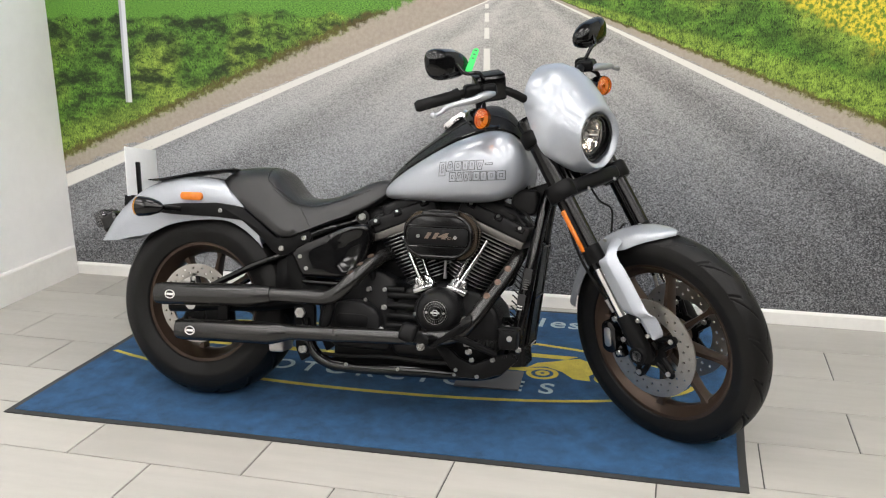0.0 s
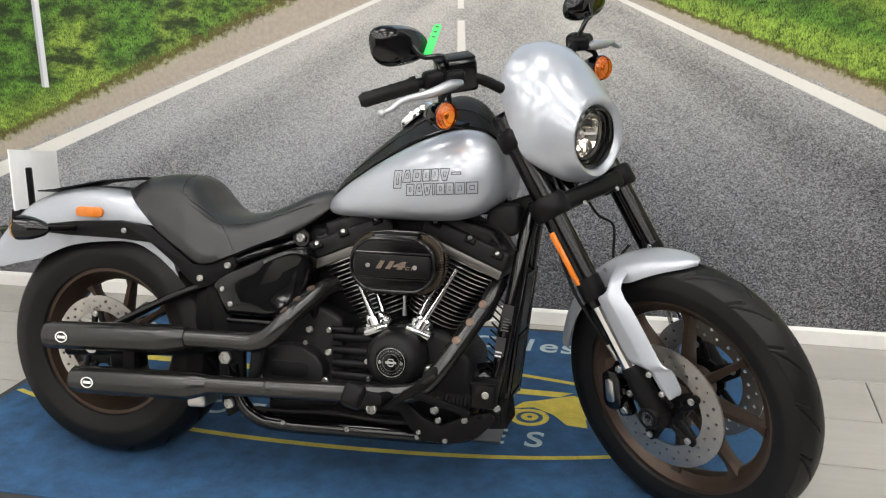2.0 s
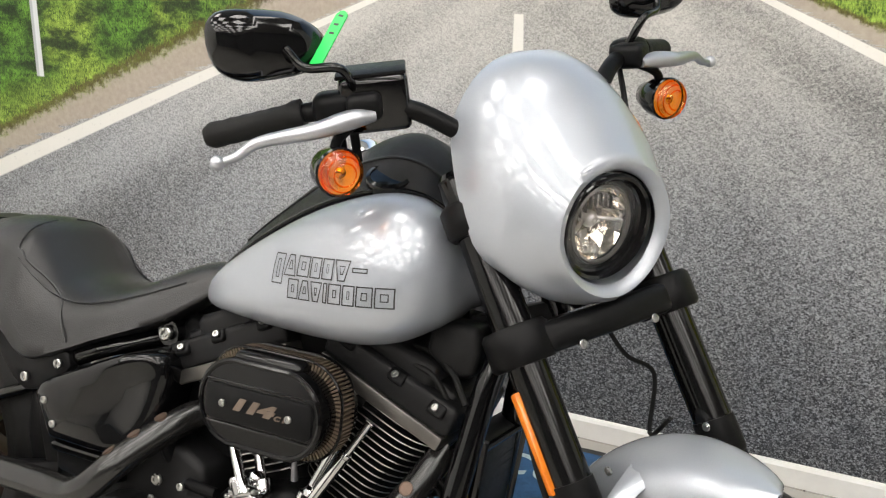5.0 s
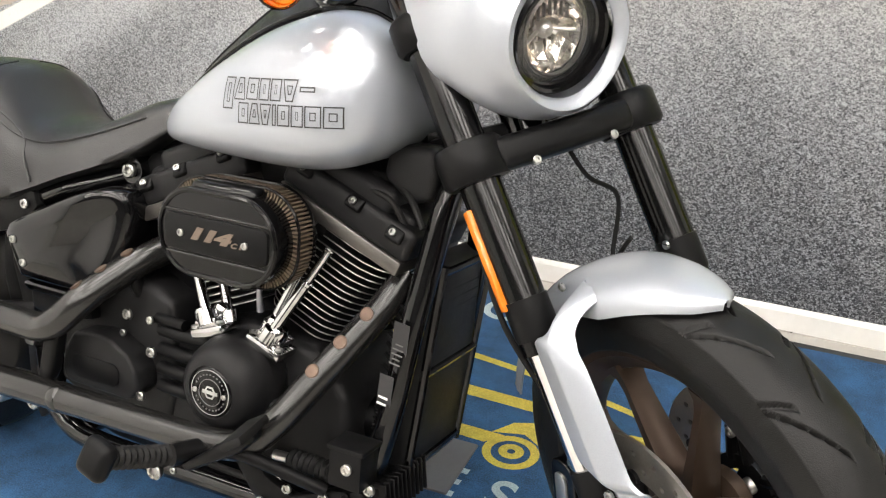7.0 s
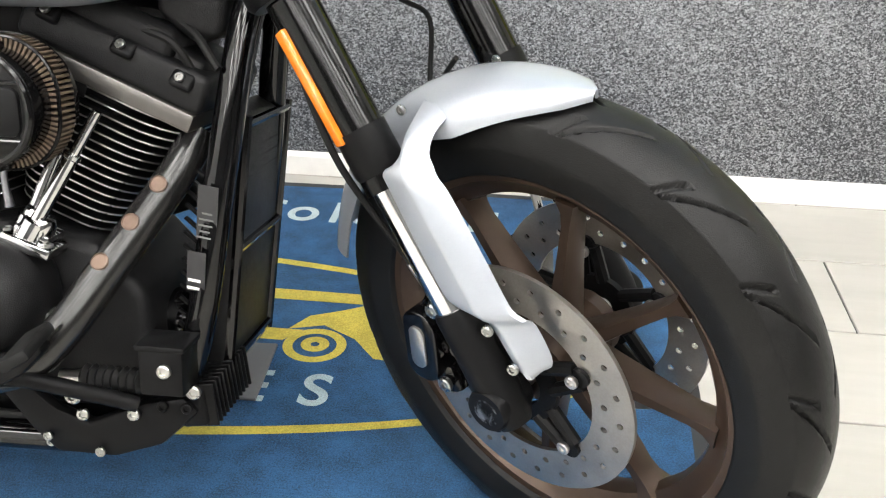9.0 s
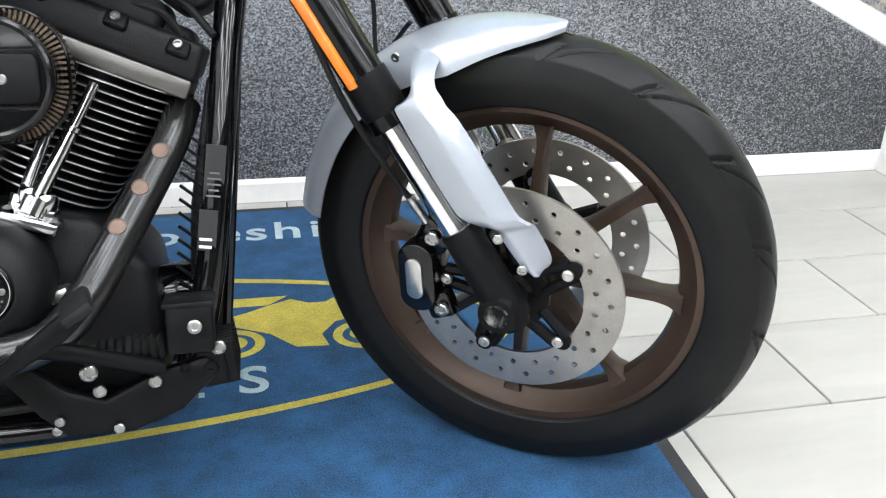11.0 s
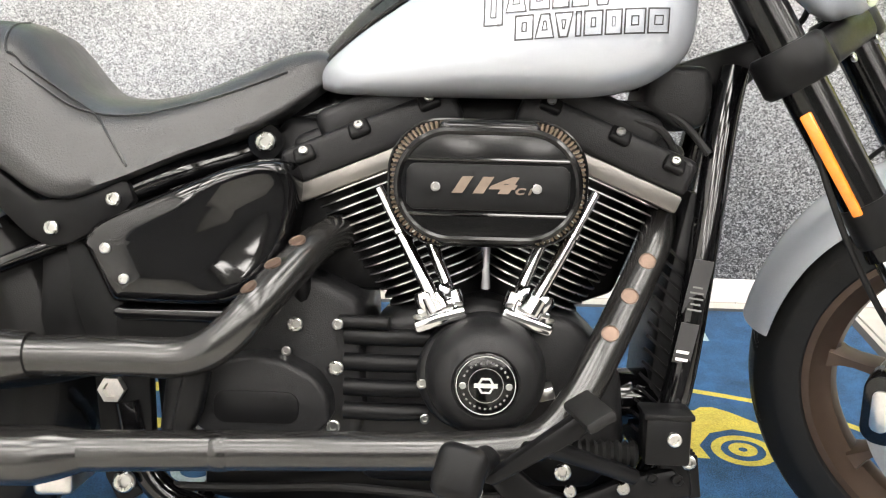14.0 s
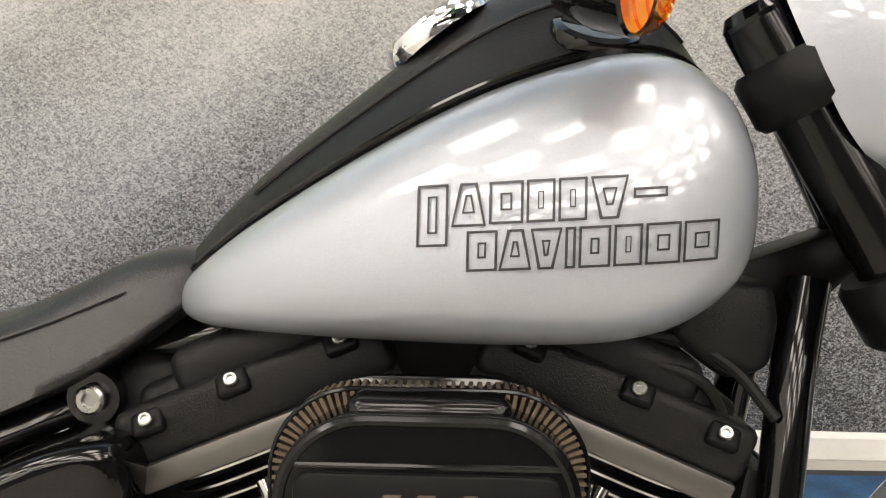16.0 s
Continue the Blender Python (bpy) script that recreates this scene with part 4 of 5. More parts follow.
TANK_FINE = list(zip(*curve(TANK, 4)))


def tank_side(x):
    """The values of TANK between its stations."""
    cols = TANK_FINE
    return [float(np.interp(x, cols[0], c)) for c in cols[1:]]


def tank_y(x, z):
    """The painted side's half width at a height."""
    b, t, w, m = tank_side(x)
    if z < m:
        q = math.asin(min(1.0, ((m - z) / (m - b)) ** (1 / 0.9))) * 2 / math.pi
        return w * (1 - 0.42 * q ** 2.4)
    q = math.asin(min(1.0, (z - m) / (t - m))) * 2 / math.pi
    return w * (1 - 0.46 * q ** 2.0)


rings = []
for st in curve(TANK, 4):
    x, b, t, w, m = st
    side = []
    for k in range(10):
        q = 1 - k / 9
        side.append((w * (1 - 0.42 * q ** 2.4), m - (m - b) * math.sin(q * math.pi / 2) ** 0.9))
    for k in range(1, 10):
        q = k / 9
        side.append((w * (1 - 0.46 * q ** 2.0), m + (t - m) * math.sin(q * math.pi / 2)))
    ring = [(x, 0, b + 0.004)] + [(x, -y, z) for y, z in side] + [(x, 0, t + 0.008)] + [(x, y, z) for y, z in reversed(side)]
    rings.append(ring)
tank = part("fuel_tank", ring_loft(rings), SILVER, moto, "silver painted teardrop fuel tank", angle=70)
# the emblem on the tank's side, as outlined plain blocks


def wrap(x, z, off=0.0016):
    z += 0.071 * (x - 0.91)
    return (x, -(tank_y(x, z) + off), z)


def outline_block(x0, x1, z0, z1, grow=0.0, w=0.0018):
    """An outlined block on the tank; grow widens its top (or narrows it, below zero)."""
    bm = bmesh.new()
    g, k = grow * (x1 - x0) / 2, w * (1 if (x1 - x0) > 0.006 else 0.6)
    o = [(x0 + max(0, g), z0), (x1 - max(0, g), z0), (x1 + min(0, g), z1), (x0 - min(0, g), z1)]
    mx, mz = sum(q[0] for q in o) / 4, (z0 + z1) / 2
    i = [(x + (k if x < mx else -k), z + (k if z < mz else -k)) for x, z in o]

    def side(a, b, n=4):
        return [tuple(a[j] + (b[j] - a[j]) * q / n for j in (0, 1)) for q in range(n)]
    oo, ii = [], []
    for q in range(4):
        oo += side(o[q], o[(q + 1) % 4])
        ii += side(i[q], i[(q + 1) % 4])
    vo, vi = [bm.verts.new(wrap(*p)) for p in oo], [bm.verts.new(wrap(*p)) for p in ii]
    for q in range(len(vo)):
        j = (q + 1) % len(vo)
        bm.faces.new((vo[q], vo[j], vi[j], vi[q]))
    return bm


# two rows of outlined blocks: ends, foot, head, taper of the top
BLOCKS = [(0.903, 0.925, 0.766, 0.809, 0.0), (0.927, 0.951, 0.779, 0.809, -0.5), (0.953, 0.976, 0.780, 0.809, 0.0), (0.978, 0.997, 0.780, 0.809, 0.0), (0.999, 1.018, 0.780, 0.809, 0.0), (1.020, 1.045, 0.780, 0.809, 0.5), (1.048, 1.071, 0.793, 0.800, 0.0),
          (0.938, 0.959, 0.748, 0.776, 0.0), (0.960, 0.982, 0.748, 0.776, -0.5), (0.981, 1.002, 0.748, 0.776, 0.5), (1.004, 1.011, 0.748, 0.776, 0.0), (1.013, 1.034, 0.748, 0.776, 0.0), (1.036, 1.055, 0.748, 0.776, 0.0), (1.057, 1.081, 0.748, 0.776, 0.0), (1.083, 1.109, 0.748, 0.776, 0.0)]
for x0, x1, z0, z1, grow in BLOCKS:
    part("emblem_block", outline_block(x0, x1, z0, z1, grow), INK, tank, "black outlined emblem block")
    if x1 - x0 > 0.015 and z1 - z0 > 0.02:
        part("emblem_block", outline_block(x0 + 0.0075, x1 - 0.0075, z0 + 0.009, z1 - 0.008, grow, 0.0014), INK, tank, "small black outlined emblem block")
# black console along the tank's top
rows = []
for x, z, w in curve([(0.690, 0.738, 0.026), (0.735, 0.790, 0.058), (0.789, 0.841, 0.080), (0.842, 0.884, 0.096), (0.890, 0.922, 0.108), (0.938, 0.958, 0.116), (0.985, 0.985, 0.120), (1.030, 0.994, 0.118), (1.075, 0.978, 0.108), (1.108, 0.944, 0.092), (1.134, 0.902, 0.076)], 4):
    b, t, tw, m = tank_side(min(max(x, 0.685), 1.16))
    rows.append([(x, q * w, z - (z - t - 0.001) * (abs(q) ** 1.7) + 0.002) for q in [j / 8 for j in range(-8, 9)]])
con = part("tank_console", thicken(sheet_loft(rows), 0.008), WRINKLE, tank, "satin black tank console", angle=60)
for e in (0, 16):
    part("console_edge", tube([(p[0], p[1] * 1.004, p[2] + 0.001) for p in (r[e] for r in rows)], 0.0030, 8, smooth=False), BLACK, con, "gloss black lip along the console")
for e in (3, 13):
    part("console_crease", tube([(p[0], p[1], p[2] + 0.0002) for p in (r[e] for r in rows[6:-4])], 0.0026, 8, smooth=False), WRINKLE, con)
part("gauge", lathe([(0.052, -0.006), (0.054, 0.004), (0.050, 0.012), (0.044, 0.013), (0.043, 0.010), (0.001, 0.010)], (0.913, 0, 0.941), (-0.60, 0, 0.80), 32), CHROME, con, "chrome rimmed round gauge")
part("gauge_face", lathe([(0.043, 0), (0.001, 0.001)], (0.9067, 0, 0.9494), (-0.60, 0, 0.80), 28), BLACK, con)
part("fuel_cap", lathe([(0.034, -0.010), (0.036, 0.002), (0.034, 0.006), (0.028, 0.008), (0.027, 0.006), (0.001, 0.007)], (1.034, -0.092, 0.927), (0.12, -0.50, 0.86), 32), BLACK, con, "flat black fuel cap")

# -- seat: solo saddle with a raised bolster behind --
SEAT = [  # x, top, bottom, half width at top, half width at bottom
    (0.150, 0.747, 0.727, 0.060, 0.080), (0.185, 0.766, 0.700, 0.092, 0.112), (0.225, 0.775, 0.668, 0.108, 0.134), (0.270, 0.779, 0.632, 0.115, 0.148), (0.310, 0.777, 0.604, 0.118, 0.154), (0.342, 0.764, 0.584, 0.124, 0.158), (0.372, 0.727, 0.565, 0.130, 0.161), (0.410, 0.692, 0.556, 0.136, 0.161),
    (0.465, 0.682, 0.575, 0.136, 0.152), (0.540, 0.694, 0.609, 0.122, 0.134), (0.600, 0.720, 0.634, 0.098, 0.112), (0.648, 0.743, 0.660, 0.076, 0.090), (0.690, 0.752, 0.692, 0.058, 0.066), (0.716, 0.744, 0.716, 0.040, 0.046)]
SEAT_FINE = list(zip(*curve(SEAT, 5)))


def seat_profile(x):
    """The right half of the seat's section, from the middle of the top to the bottom."""
    t, b, wt, wb = [float(np.interp(x, SEAT_FINE[0], c)) for c in SEAT_FINE[1:]]
    fall = min(0.056, 0.55 * (t - b))
    prof = [(0.0, t), (0.45, t - 0.09 * fall), (0.72, t - 0.30 * fall), (0.92, t - 0.68 * fall), (1.0, t - fall)]
    return [(wt * q, z) for q, z in prof] + [(wt + (wb - wt) * k, t - fall - (t - fall - b) * k) for k in (0.3, 0.65, 0.92)] + [(wb * 0.94, b), (wb * 0.5, b - 0.004)]


def on_seat(x, f, side):
    """A point on the seat's skin; f counts along the section's points."""
    prof = seat_profile(x)
    i = min(int(f), len(prof) - 2)
    y, z = (prof[i][c] + (prof[i + 1][c] - prof[i][c]) * (f - i) for c in (0, 1))
    return (x, side * (y + 0.0016), z + 0.0010)


rings = []
for x in SEAT_FINE[0]:
    right = seat_profile(x)
    rings.append([(x, -y, z) for y, z in right] + [(x, 0, right[-1][1])] + [(x, y, z) for y, z in reversed(right[1:])])
seat = part("seat", ring_loft(rings), LEATHER, moto, "black vinyl solo seat with raised rear bolster", angle=75)
def at_height(x, z, side):
    """The point of the seat's skin at a place along it and a height."""
    prof = seat_profile(x)
    zs = [-q[1] for q in prof]
    return (x, side * (float(np.interp(-z, zs, [q[0] for q in prof])) + 0.0020), z)


for side in (-1, 1):
    part("seam", tube([on_seat(x, f, side) for x, f in ((0.312, 0.4), (0.314, 1.4), (0.318, 2.4), (0.326, 3.2))] + [at_height(x, z, side) for x, z in ((0.336, 0.728), (0.354, 0.712), (0.391, 0.684), (0.432, 0.659), (0.459, 0.631), (0.483, 0.597))], 0.0017, 6), LEATHER, seat)
    part("seam", tube([on_seat(x, f, side) for x, f in ((0.335, 3.9), (0.372, 3.0), (0.410, 2.5), (0.465, 2.4), (0.530, 2.5), (0.600, 2.8), (0.660, 3.0))], 0.0012, 6), LEATHER, seat)
# luggage strap tucked behind the seat
part("strap", thicken(sheet_loft([[(x, y, z + 0.006 * math.sin(18 * x + 8 * y)) for y in (-0.09, -0.045, 0.0, 0.045, 0.09)] for x, z in ((0.190, 0.766), (0.14, 0.757), (0.07, 0.752), (-0.01, 0.744), (-0.07, 0.733), (-0.125, 0.722))]), 0.003), SATIN, moto, "black mesh strap over the rear fender")

# -- rear fender --
CREST = [(-0.300, 0.507), (-0.250, 0.594), (-0.165, 0.676), (-0.074, 0.719), (0.030, 0.737), (0.135, 0.730), (0.215, 0.700), (0.275, 0.640), (0.305, 0.530)]
SKIRT_EDGE = [(-0.222, 0.512), (-0.175, 0.524), (-0.105, 0.540), (-0.020, 0.576), (0.080, 0.595), (0.180, 0.597), (0.240, 0.573), (0.285, 0.540), (0.312, 0.515)]
rows = []
for c, e in zip(curve(CREST, 4), curve(SKIRT_EDGE, 4)):
    row = []
    for j in range(-10, 11):
        q = j / 10
        a = abs(q)
        top = min(1, a / 0.6)
        y = math.copysign(0.112 * (math.sin(min(1, a / 0.68) * math.pi / 2) ** 0.85), q)
        k = max(0, (a - 0.28) / 0.72) ** 1.25
        row.append((c[0] + (e[0] - c[0]) * k, y, c[1] + (e[1] - c[1]) * k))
    rows.append(row)
fender = part("rear_fender", thicken(sheet_loft(rows), 0.003), SILVER, moto, "silver painted rear fender", angle=70)
part("inner_fender", tube([(-0.16, 0.0, 0.59), (0.0, 0.0, 0.665), (0.15, 0.0, 0.66), (0.25, 0.0, 0.58)], 0.05, 10), RUBBER, fender)
for s in (-1, 1):
    out = [(-0.085, 0.626), (-0.060, 0.637), (0.025, 0.648), (0.154, 0.655), (0.244, 0.645), (0.298, 0.606), (0.369, 0.553), (0.400, 0.556), (0.455, 0.583), (0.482, 0.578), (0.490, 0.556), (0.470, 0.533), (0.410, 0.500), (0.385, 0.495), (0.358, 0.508), (0.308, 0.556), (0.245, 0.602), (0.155, 0.608), (-0.005, 0.610), (-0.070, 0.614)]
    st = part("fender_strut", prism(out, s * 0.116, s * 0.138, 0.004), SATIN, moto, "satin black fender strut")
    for x, z in ((0.005, 0.627), (0.172, 0.630), (0.390, 0.520), (0.466, 0.557)):
        bolt((x, s * 0.139, z), 0.009 if x > 0.3 else 0.007, st, axis=(0, s, 0))
    part("reflector", prism(stadium(0.053, 0.672, 0.080, 0.026, 0.012), s * 0.106, s * 0.119, 0.003), AMBER, fender, "oval amber side reflector")
    ip = Vector((-0.048, s * 0.255, 0.634))
    part("indicator_stalk", tube([(0.02, s * 0.12, 0.628), (0.025, s * 0.19, 0.631), tuple(ip + Vector((0.06, 0, 0)))], 0.008, 10), SATIN, st)
    ind = part("indicator", lathe([(0.006, -0.085), (0.018, -0.07), (0.029, -0.035), (0.0325, 0.0), (0.028, 0.003), (0.001, -0.01)], ip, (-1, 0, 0), 28), BLACK, moto, "gloss black bullet turn indicator")
    part("lens", lathe([(0.0305, 0.0), (0.029, 0.008), (0.018, 0.016), (0.001, 0.018)], ip, (-1, 0, 0), 28), AMBER_LENS, ind, "amber lens")
    part("bulb", lathe([(0.024, -0.004), (0.010, 0.006), (0.001, 0.008)], ip, (-1, 0, 0), 16), LABEL, ind)
tl = part("tail_light", rbox((-0.300, 0, 0.568), (0.07, 0.105, 0.062), 0.016, (0, -25, 0), 3), BLACK, moto, "tail light housing")
part("lens", rbox((-0.338, 0, 0.578), (0.045, 0.098, 0.056), 0.01, (0, -25, 0), 3), SMOKE, tl, "smoked lens")
np_ = part("number_plate", rbox((-0.236, 0.045, 0.745), (0.004, 0.250, 0.168), 0.0018, (0, -6, 8)), PLATE, moto, "white number plate seen from behind")
part("plate_bracket", rbox((-0.222, 0.005, 0.715), (0.010, 0.024, 0.13), 0.003, (0, -6, 8)), SATIN, np_, "black plate bracket")
part("plate_bracket", rbox((-0.222, -0.012, 0.642), (0.03, 0.09, 0.045), 0.004), SATIN, np_, "black plate bracket")

# -- frame --
fr = part("frame", tube([(1.222, 0, 0.900), (1.288, 0, 0.770)], 0.033, 18), BLACK, moto, "gloss black tubular frame")
for s in (-1, 1):
    part("down_tube", tube([(1.222, s * 0.045, 0.735), (1.205, s * 0.066, 0.66), (1.183, s * 0.092, 0.50), (1.158, s * 0.106, 0.33), (1.122, s * 0.112, 0.215), (1.05, s * 0.118, 0.172), (0.82, s * 0.120, 0.163), (0.62, s * 0.120, 0.158), (0.54, s * 0.118, 0.170), (0.490, s * 0.115, 0.215), (0.47, s * 0.11, 0.30)], 0.0185, 16), BLACK, fr)
    part("upper_rail", tube([(0.66, s * 0.030, 0.640), (0.60, s * 0.060, 0.614), (0.53, s * 0.105, 0.588), (0.455, s * 0.118, 0.556)], [0.019, 0.015, 0.015, 0.015], 16), BLACK, fr)
    part("side_plate", prism([(0.395, 0.50), (0.45, 0.53), (0.47, 0.46), (0.500, 0.33), (0.505, 0.19), (0.46, 0.16), (0.44, 0.20), (0.425, 0.36), (0.40, 0.44)], s * 0.095, s * 0.118, 0.005), SATIN, fr)
    part("swing_arm", tube([(0.46, s * 0.105, 0.36), (0.34, s * 0.118, 0.335), (0.16, s * 0.128, 0.32), (0.0, s * 0.128, 0.312)], [0.022, 0.021, 0.019, 0.024], 14), SATIN, moto, "satin black swing arm")
    part("swing_arm_brace", tube([(0.40, s * 0.10, 0.505), (0.28, s * 0.115, 0.455), (0.12, s * 0.125, 0.372), (0.02, s * 0.126, 0.33)], 0.011, 12), BLACK, moto, "gloss black swing arm brace")
bolt((0.634, -0.072, 0.630), 0.0125, fr)
part("bolt_boss", lathe([(0.022, -0.02), (0.024, 0.02)], (0.634, -0.052, 0.630), (0, 1, 0), 24), BLACK, fr)
part("cross_tube", tube([(1.03, -0.12, 0.168), (1.03, 0.12, 0.168)], 0.014, 12), BLACK, fr)
part("cross_tube", tube([(0.56, -0.12, 0.165), (0.56, 0.12, 0.165)], 0.014, 12), BLACK, fr)
for x in (0.62, 0.79, 0.97):
    bolt((x, -0.135, 0.168), 0.006, fr)
part("frame_head_cover", prism([(1.115, 0.738), (1.186, 0.738), (1.192, 0.705), (1.186, 0.665), (1.150, 0.655), (1.105, 0.690)], -0.075, 0.075, 0.012, 3), WRINKLE, moto, "black steering head cover")
# oil cooler ahead of the down tubes
cool = part("oil_cooler", prism([(1.172, 0.585), (1.206, 0.570), (1.172, 0.24), (1.150, 0.215), (1.125, 0.22), (1.140, 0.42)], -0.062, 0.110, 0.008), WRINKLE, moto, "black oil cooler with fine fins")
for s in (-0.058, 0.106):
    part("cooler_frame", tube([(1.206, s, 0.575), (1.172, s, 0.245)], 0.007, 8), BLACK, cool)
for z in (0.255, 0.41, 0.565):
    part("cooler_frame", tube([(1.207 - (0.575 - z) * 0.103, -0.058, z), (1.207 - (0.575 - z) * 0.103, 0.106, z)], 0.006, 8), BLACK, cool)
for k in range(18):
    z = 0.26 + 0.016 * k
    part("cooler_fin", rbox((1.198 - (0.58 - z) * 0.115, 0.024, z), (0.02, 0.160, 0.0025), 0.0), SATIN, cool)
for k in range(16):
    z = 0.25 + 0.017 * k
    part("cooler_fin", rbox((1.152 - (0.5 - z) * 0.11, -0.070, z), (0.040, 0.006, 0.0035), 0.0, (0, 40, 0)), SATIN, cool)
part("oil_pan", prism([(0.56, 0.172), (0.62, 0.160), (1.04, 0.160), (1.10, 0.200), (1.09, 0.250), (0.56, 0.250)], -0.095, 0.095, 0.012), SATIN, moto, "black oil pan under the engine")
reg = part("regulator", rbox((1.156, -0.078, 0.233), (0.038, 0.130, 0.052), 0.008, (0, -8, 0), 3), SATIN, moto, "black finned voltage regulator")
for k in range(11):
    part("regulator_fin", rbox((1.170, -0.136 + 0.0118 * k, 0.236), (0.030, 0.0032, 0.054), 0.001, (0, -8, 0), 1), SATIN, reg)
lab = part("warning_label", rbox((1.175, -0.1150, 0.468), (0.024, 0.0012, 0.070), 0.0, (9, 8, 0)), INK, fr, "black and white printed warning label")
for k in range(9):
    part("label_line", rbox((1.175 + 0.0009 * (k - 4), -0.1158 + 0.0010 * (k - 4), 0.468 + 0.0068 * (k - 4)), (0.017 - 0.005 * (k % 3 == 1), 0.0004, 0.0022), 0, (9, 8, 0)), PALE, lab)
lab = part("warning_label", rbox((1.162, -0.1235, 0.400), (0.022, 0.0012, 0.052), 0.0, (9, 8, 0)), INK, fr, "black and white printed warning label")
for k in range(4):
    part("label_line", rbox((1.158 + 0.0012 * k, -0.1246 + 0.0012 * k, 0.380 + 0.009 * k), (0.015, 0.0004, 0.0035), 0, (9, 8, 0)), LABEL if k < 3 else PALE, lab)

# -- engine --
EX, EZ = 0.915, 0.300


def tilt(k):
    """The pose of a cylinder: k = -1 for the rear one, 1 for the front one."""
    return pose(EX, 0, EZ, 0, k * 22.5, 0)


eng = part("crankcase", prism([(0.770, 0.200), (1.060, 0.200), (1.10, 0.25), (1.09, 0.36), (1.030, 0.420), (0.915, 0.445), (0.800, 0.420), (0.745, 0.36), (0.745, 0.24)], -0.105, 0.11, 0.018, 3), WRINKLE, moto, "black twin-cylinder engine")
FIN_N = 15
for k in (-1, 1):
    m = tilt(k)
    bm = lathe([(0.058, 0.12), (0.066, 0.22), (0.080, 0.34)], (0, 0, 0), (0, 0, 1), 28)
    bm.transform(m)
    cyl = part("cylinder", bm, SATIN, eng, "black finned cylinder")
    fin = prism([(x, z) for x, z in stadium(0, 0, 0.150, 0.166, 0.045, 5)], -0.0016, 0.0016, 0.0)
    fin.transform(Matrix.Rotation(radians(90), 4, "X"))
    first = part("fin", fin, SATIN, cyl)
    edge = prism([(x, z) for x, z in stadium(0, 0, 0.1515, 0.1675, 0.046, 5)], -0.0009, 0.0009, 0.0)
    edge.transform(Matrix.Rotation(radians(90), 4, "X"))
    rim = part("fin_edge", edge, MACHINED, cyl, "bright machined fin edge")
    for i in range(FIN_N):
        z = 0.160 + 0.0116 * i
        s_ = 0.88 + 0.60 * i / FIN_N
        mm = m @ Matrix.Translation((0, 0, z)) @ Matrix.Diagonal((s_, 0.98 + 0.06 * i / FIN_N, 1, 1))
        if i == 0:
            first.matrix_basis, rim.matrix_basis = mm, mm
        else:
            share(first, "fin", cyl, mm)
            share(rim, "fin_edge", cyl, mm)
    # head and rocker cover
    bm = rbox((0.004 * k, 0, 0.336), (0.226, 0.188, 0.023), 0.004)
    bm.transform(m)
    part("cylinder_head", bm, DULL, eng, "dull machined head joint strip")
    bm = rbox((-0.068 * k, -0.091, 0.321), (0.078, 0.008, 0.0055), 0.0015)
    bm.transform(m)
    part("head_strip", bm, MACHINED, eng, "thin bright machined strip")
    bm = rbox((-0.062 * k, -0.050, 0.316), (0.100, 0.076, 0.018), 0.004)
    bm.transform(m)
    part("head_shoulder", bm, SATIN, eng)
    bm = rbox((0.004 * k, 0, 0.370), (0.232, 0.184, 0.048), 0.010, (0, 0, 0), 3)
    rbox((-0.010 * k, 0.0, 0.402), (0.150, 0.164, 0.046), 0.016, (0, 0, 0), 4, bm=bm)
    rbox((0.078 * k, -0.01, 0.390), (0.052, 0.120, 0.032), 0.013, (0, 0, 0), 3, bm=bm)
    bm.transform(m)
    rock = part("rocker_cover", bm, WRINKLE, eng, "wrinkle black rocker cover")
    for x, z, y in ((0.090 * k, 0.379, -0.0935), (0.0146 * k, 0.384, -0.0925), (-0.078 * k, 0.384, -0.0925)):
        p = m @ Vector((x, y, z))
        bolt(p + Vector((0, -0.0050, 0.0037)), 0.0060, rock, axis=(0, -0.8, 0.6))
        bm = rbox((x, y + 0.002, z), (0.028, 0.012, 0.022), 0.005, (-35, 0, 0), 3)
        bm.transform(m)
        part("bolt_pocket", bm, SATIN, rock)
    # pushrod tubes and lifter block
    for j, (x0, x1) in enumerate(((0.036, 0.020), (-0.010, -0.006))):
        a = Vector((EX + k * (0.054 - 0.018 * j), -0.140 + 0.026 * j, 0.434))
        b = Vector((EX + k * (0.132 - 0.040 * j), -0.108 + 0.022 * j, 0.578 - 0.005 * j))
        d = b - a
        part("pushrod_tube", tube([a, a + d * 0.12, a + d * 0.13, a + d * 0.62, a + d * 0.63, a + d * 0.66, a + d * 0.67, b], [0.0155, 0.0155, 0.0085, 0.0085, 0.0105, 0.0105, 0.0065, 0.0065], 18, smooth=False), PLATED, eng, "chrome pushrod tube")
    m_ = pose(EX + k * 0.052, -0.128, 0.424, 0, k * 20, 0)
    bm = rbox((0, 0, 0), (0.064, 0.046, 0.015), 0.004)
    rbox((0.002 * k, 0.002, 0.013), (0.044, 0.038, 0.014), 0.003, bm=bm)
    bm.transform(m_)
    blk = part("lifter_block", bm, PLATED, eng, "chrome lifter block")
    for x, y in ((0.010 * k, -0.006), (-0.012 * k, 0.012)):
        bm = lathe([(0.0125, 0.016), (0.0135, 0.020), (0.0135, 0.032), (0.0105, 0.037), (0.001, 0.037)], (x, y, 0), (0, 0, 1), 20)
        bm.transform(m_)
        part("tube_collar", bm, PLATED, blk)
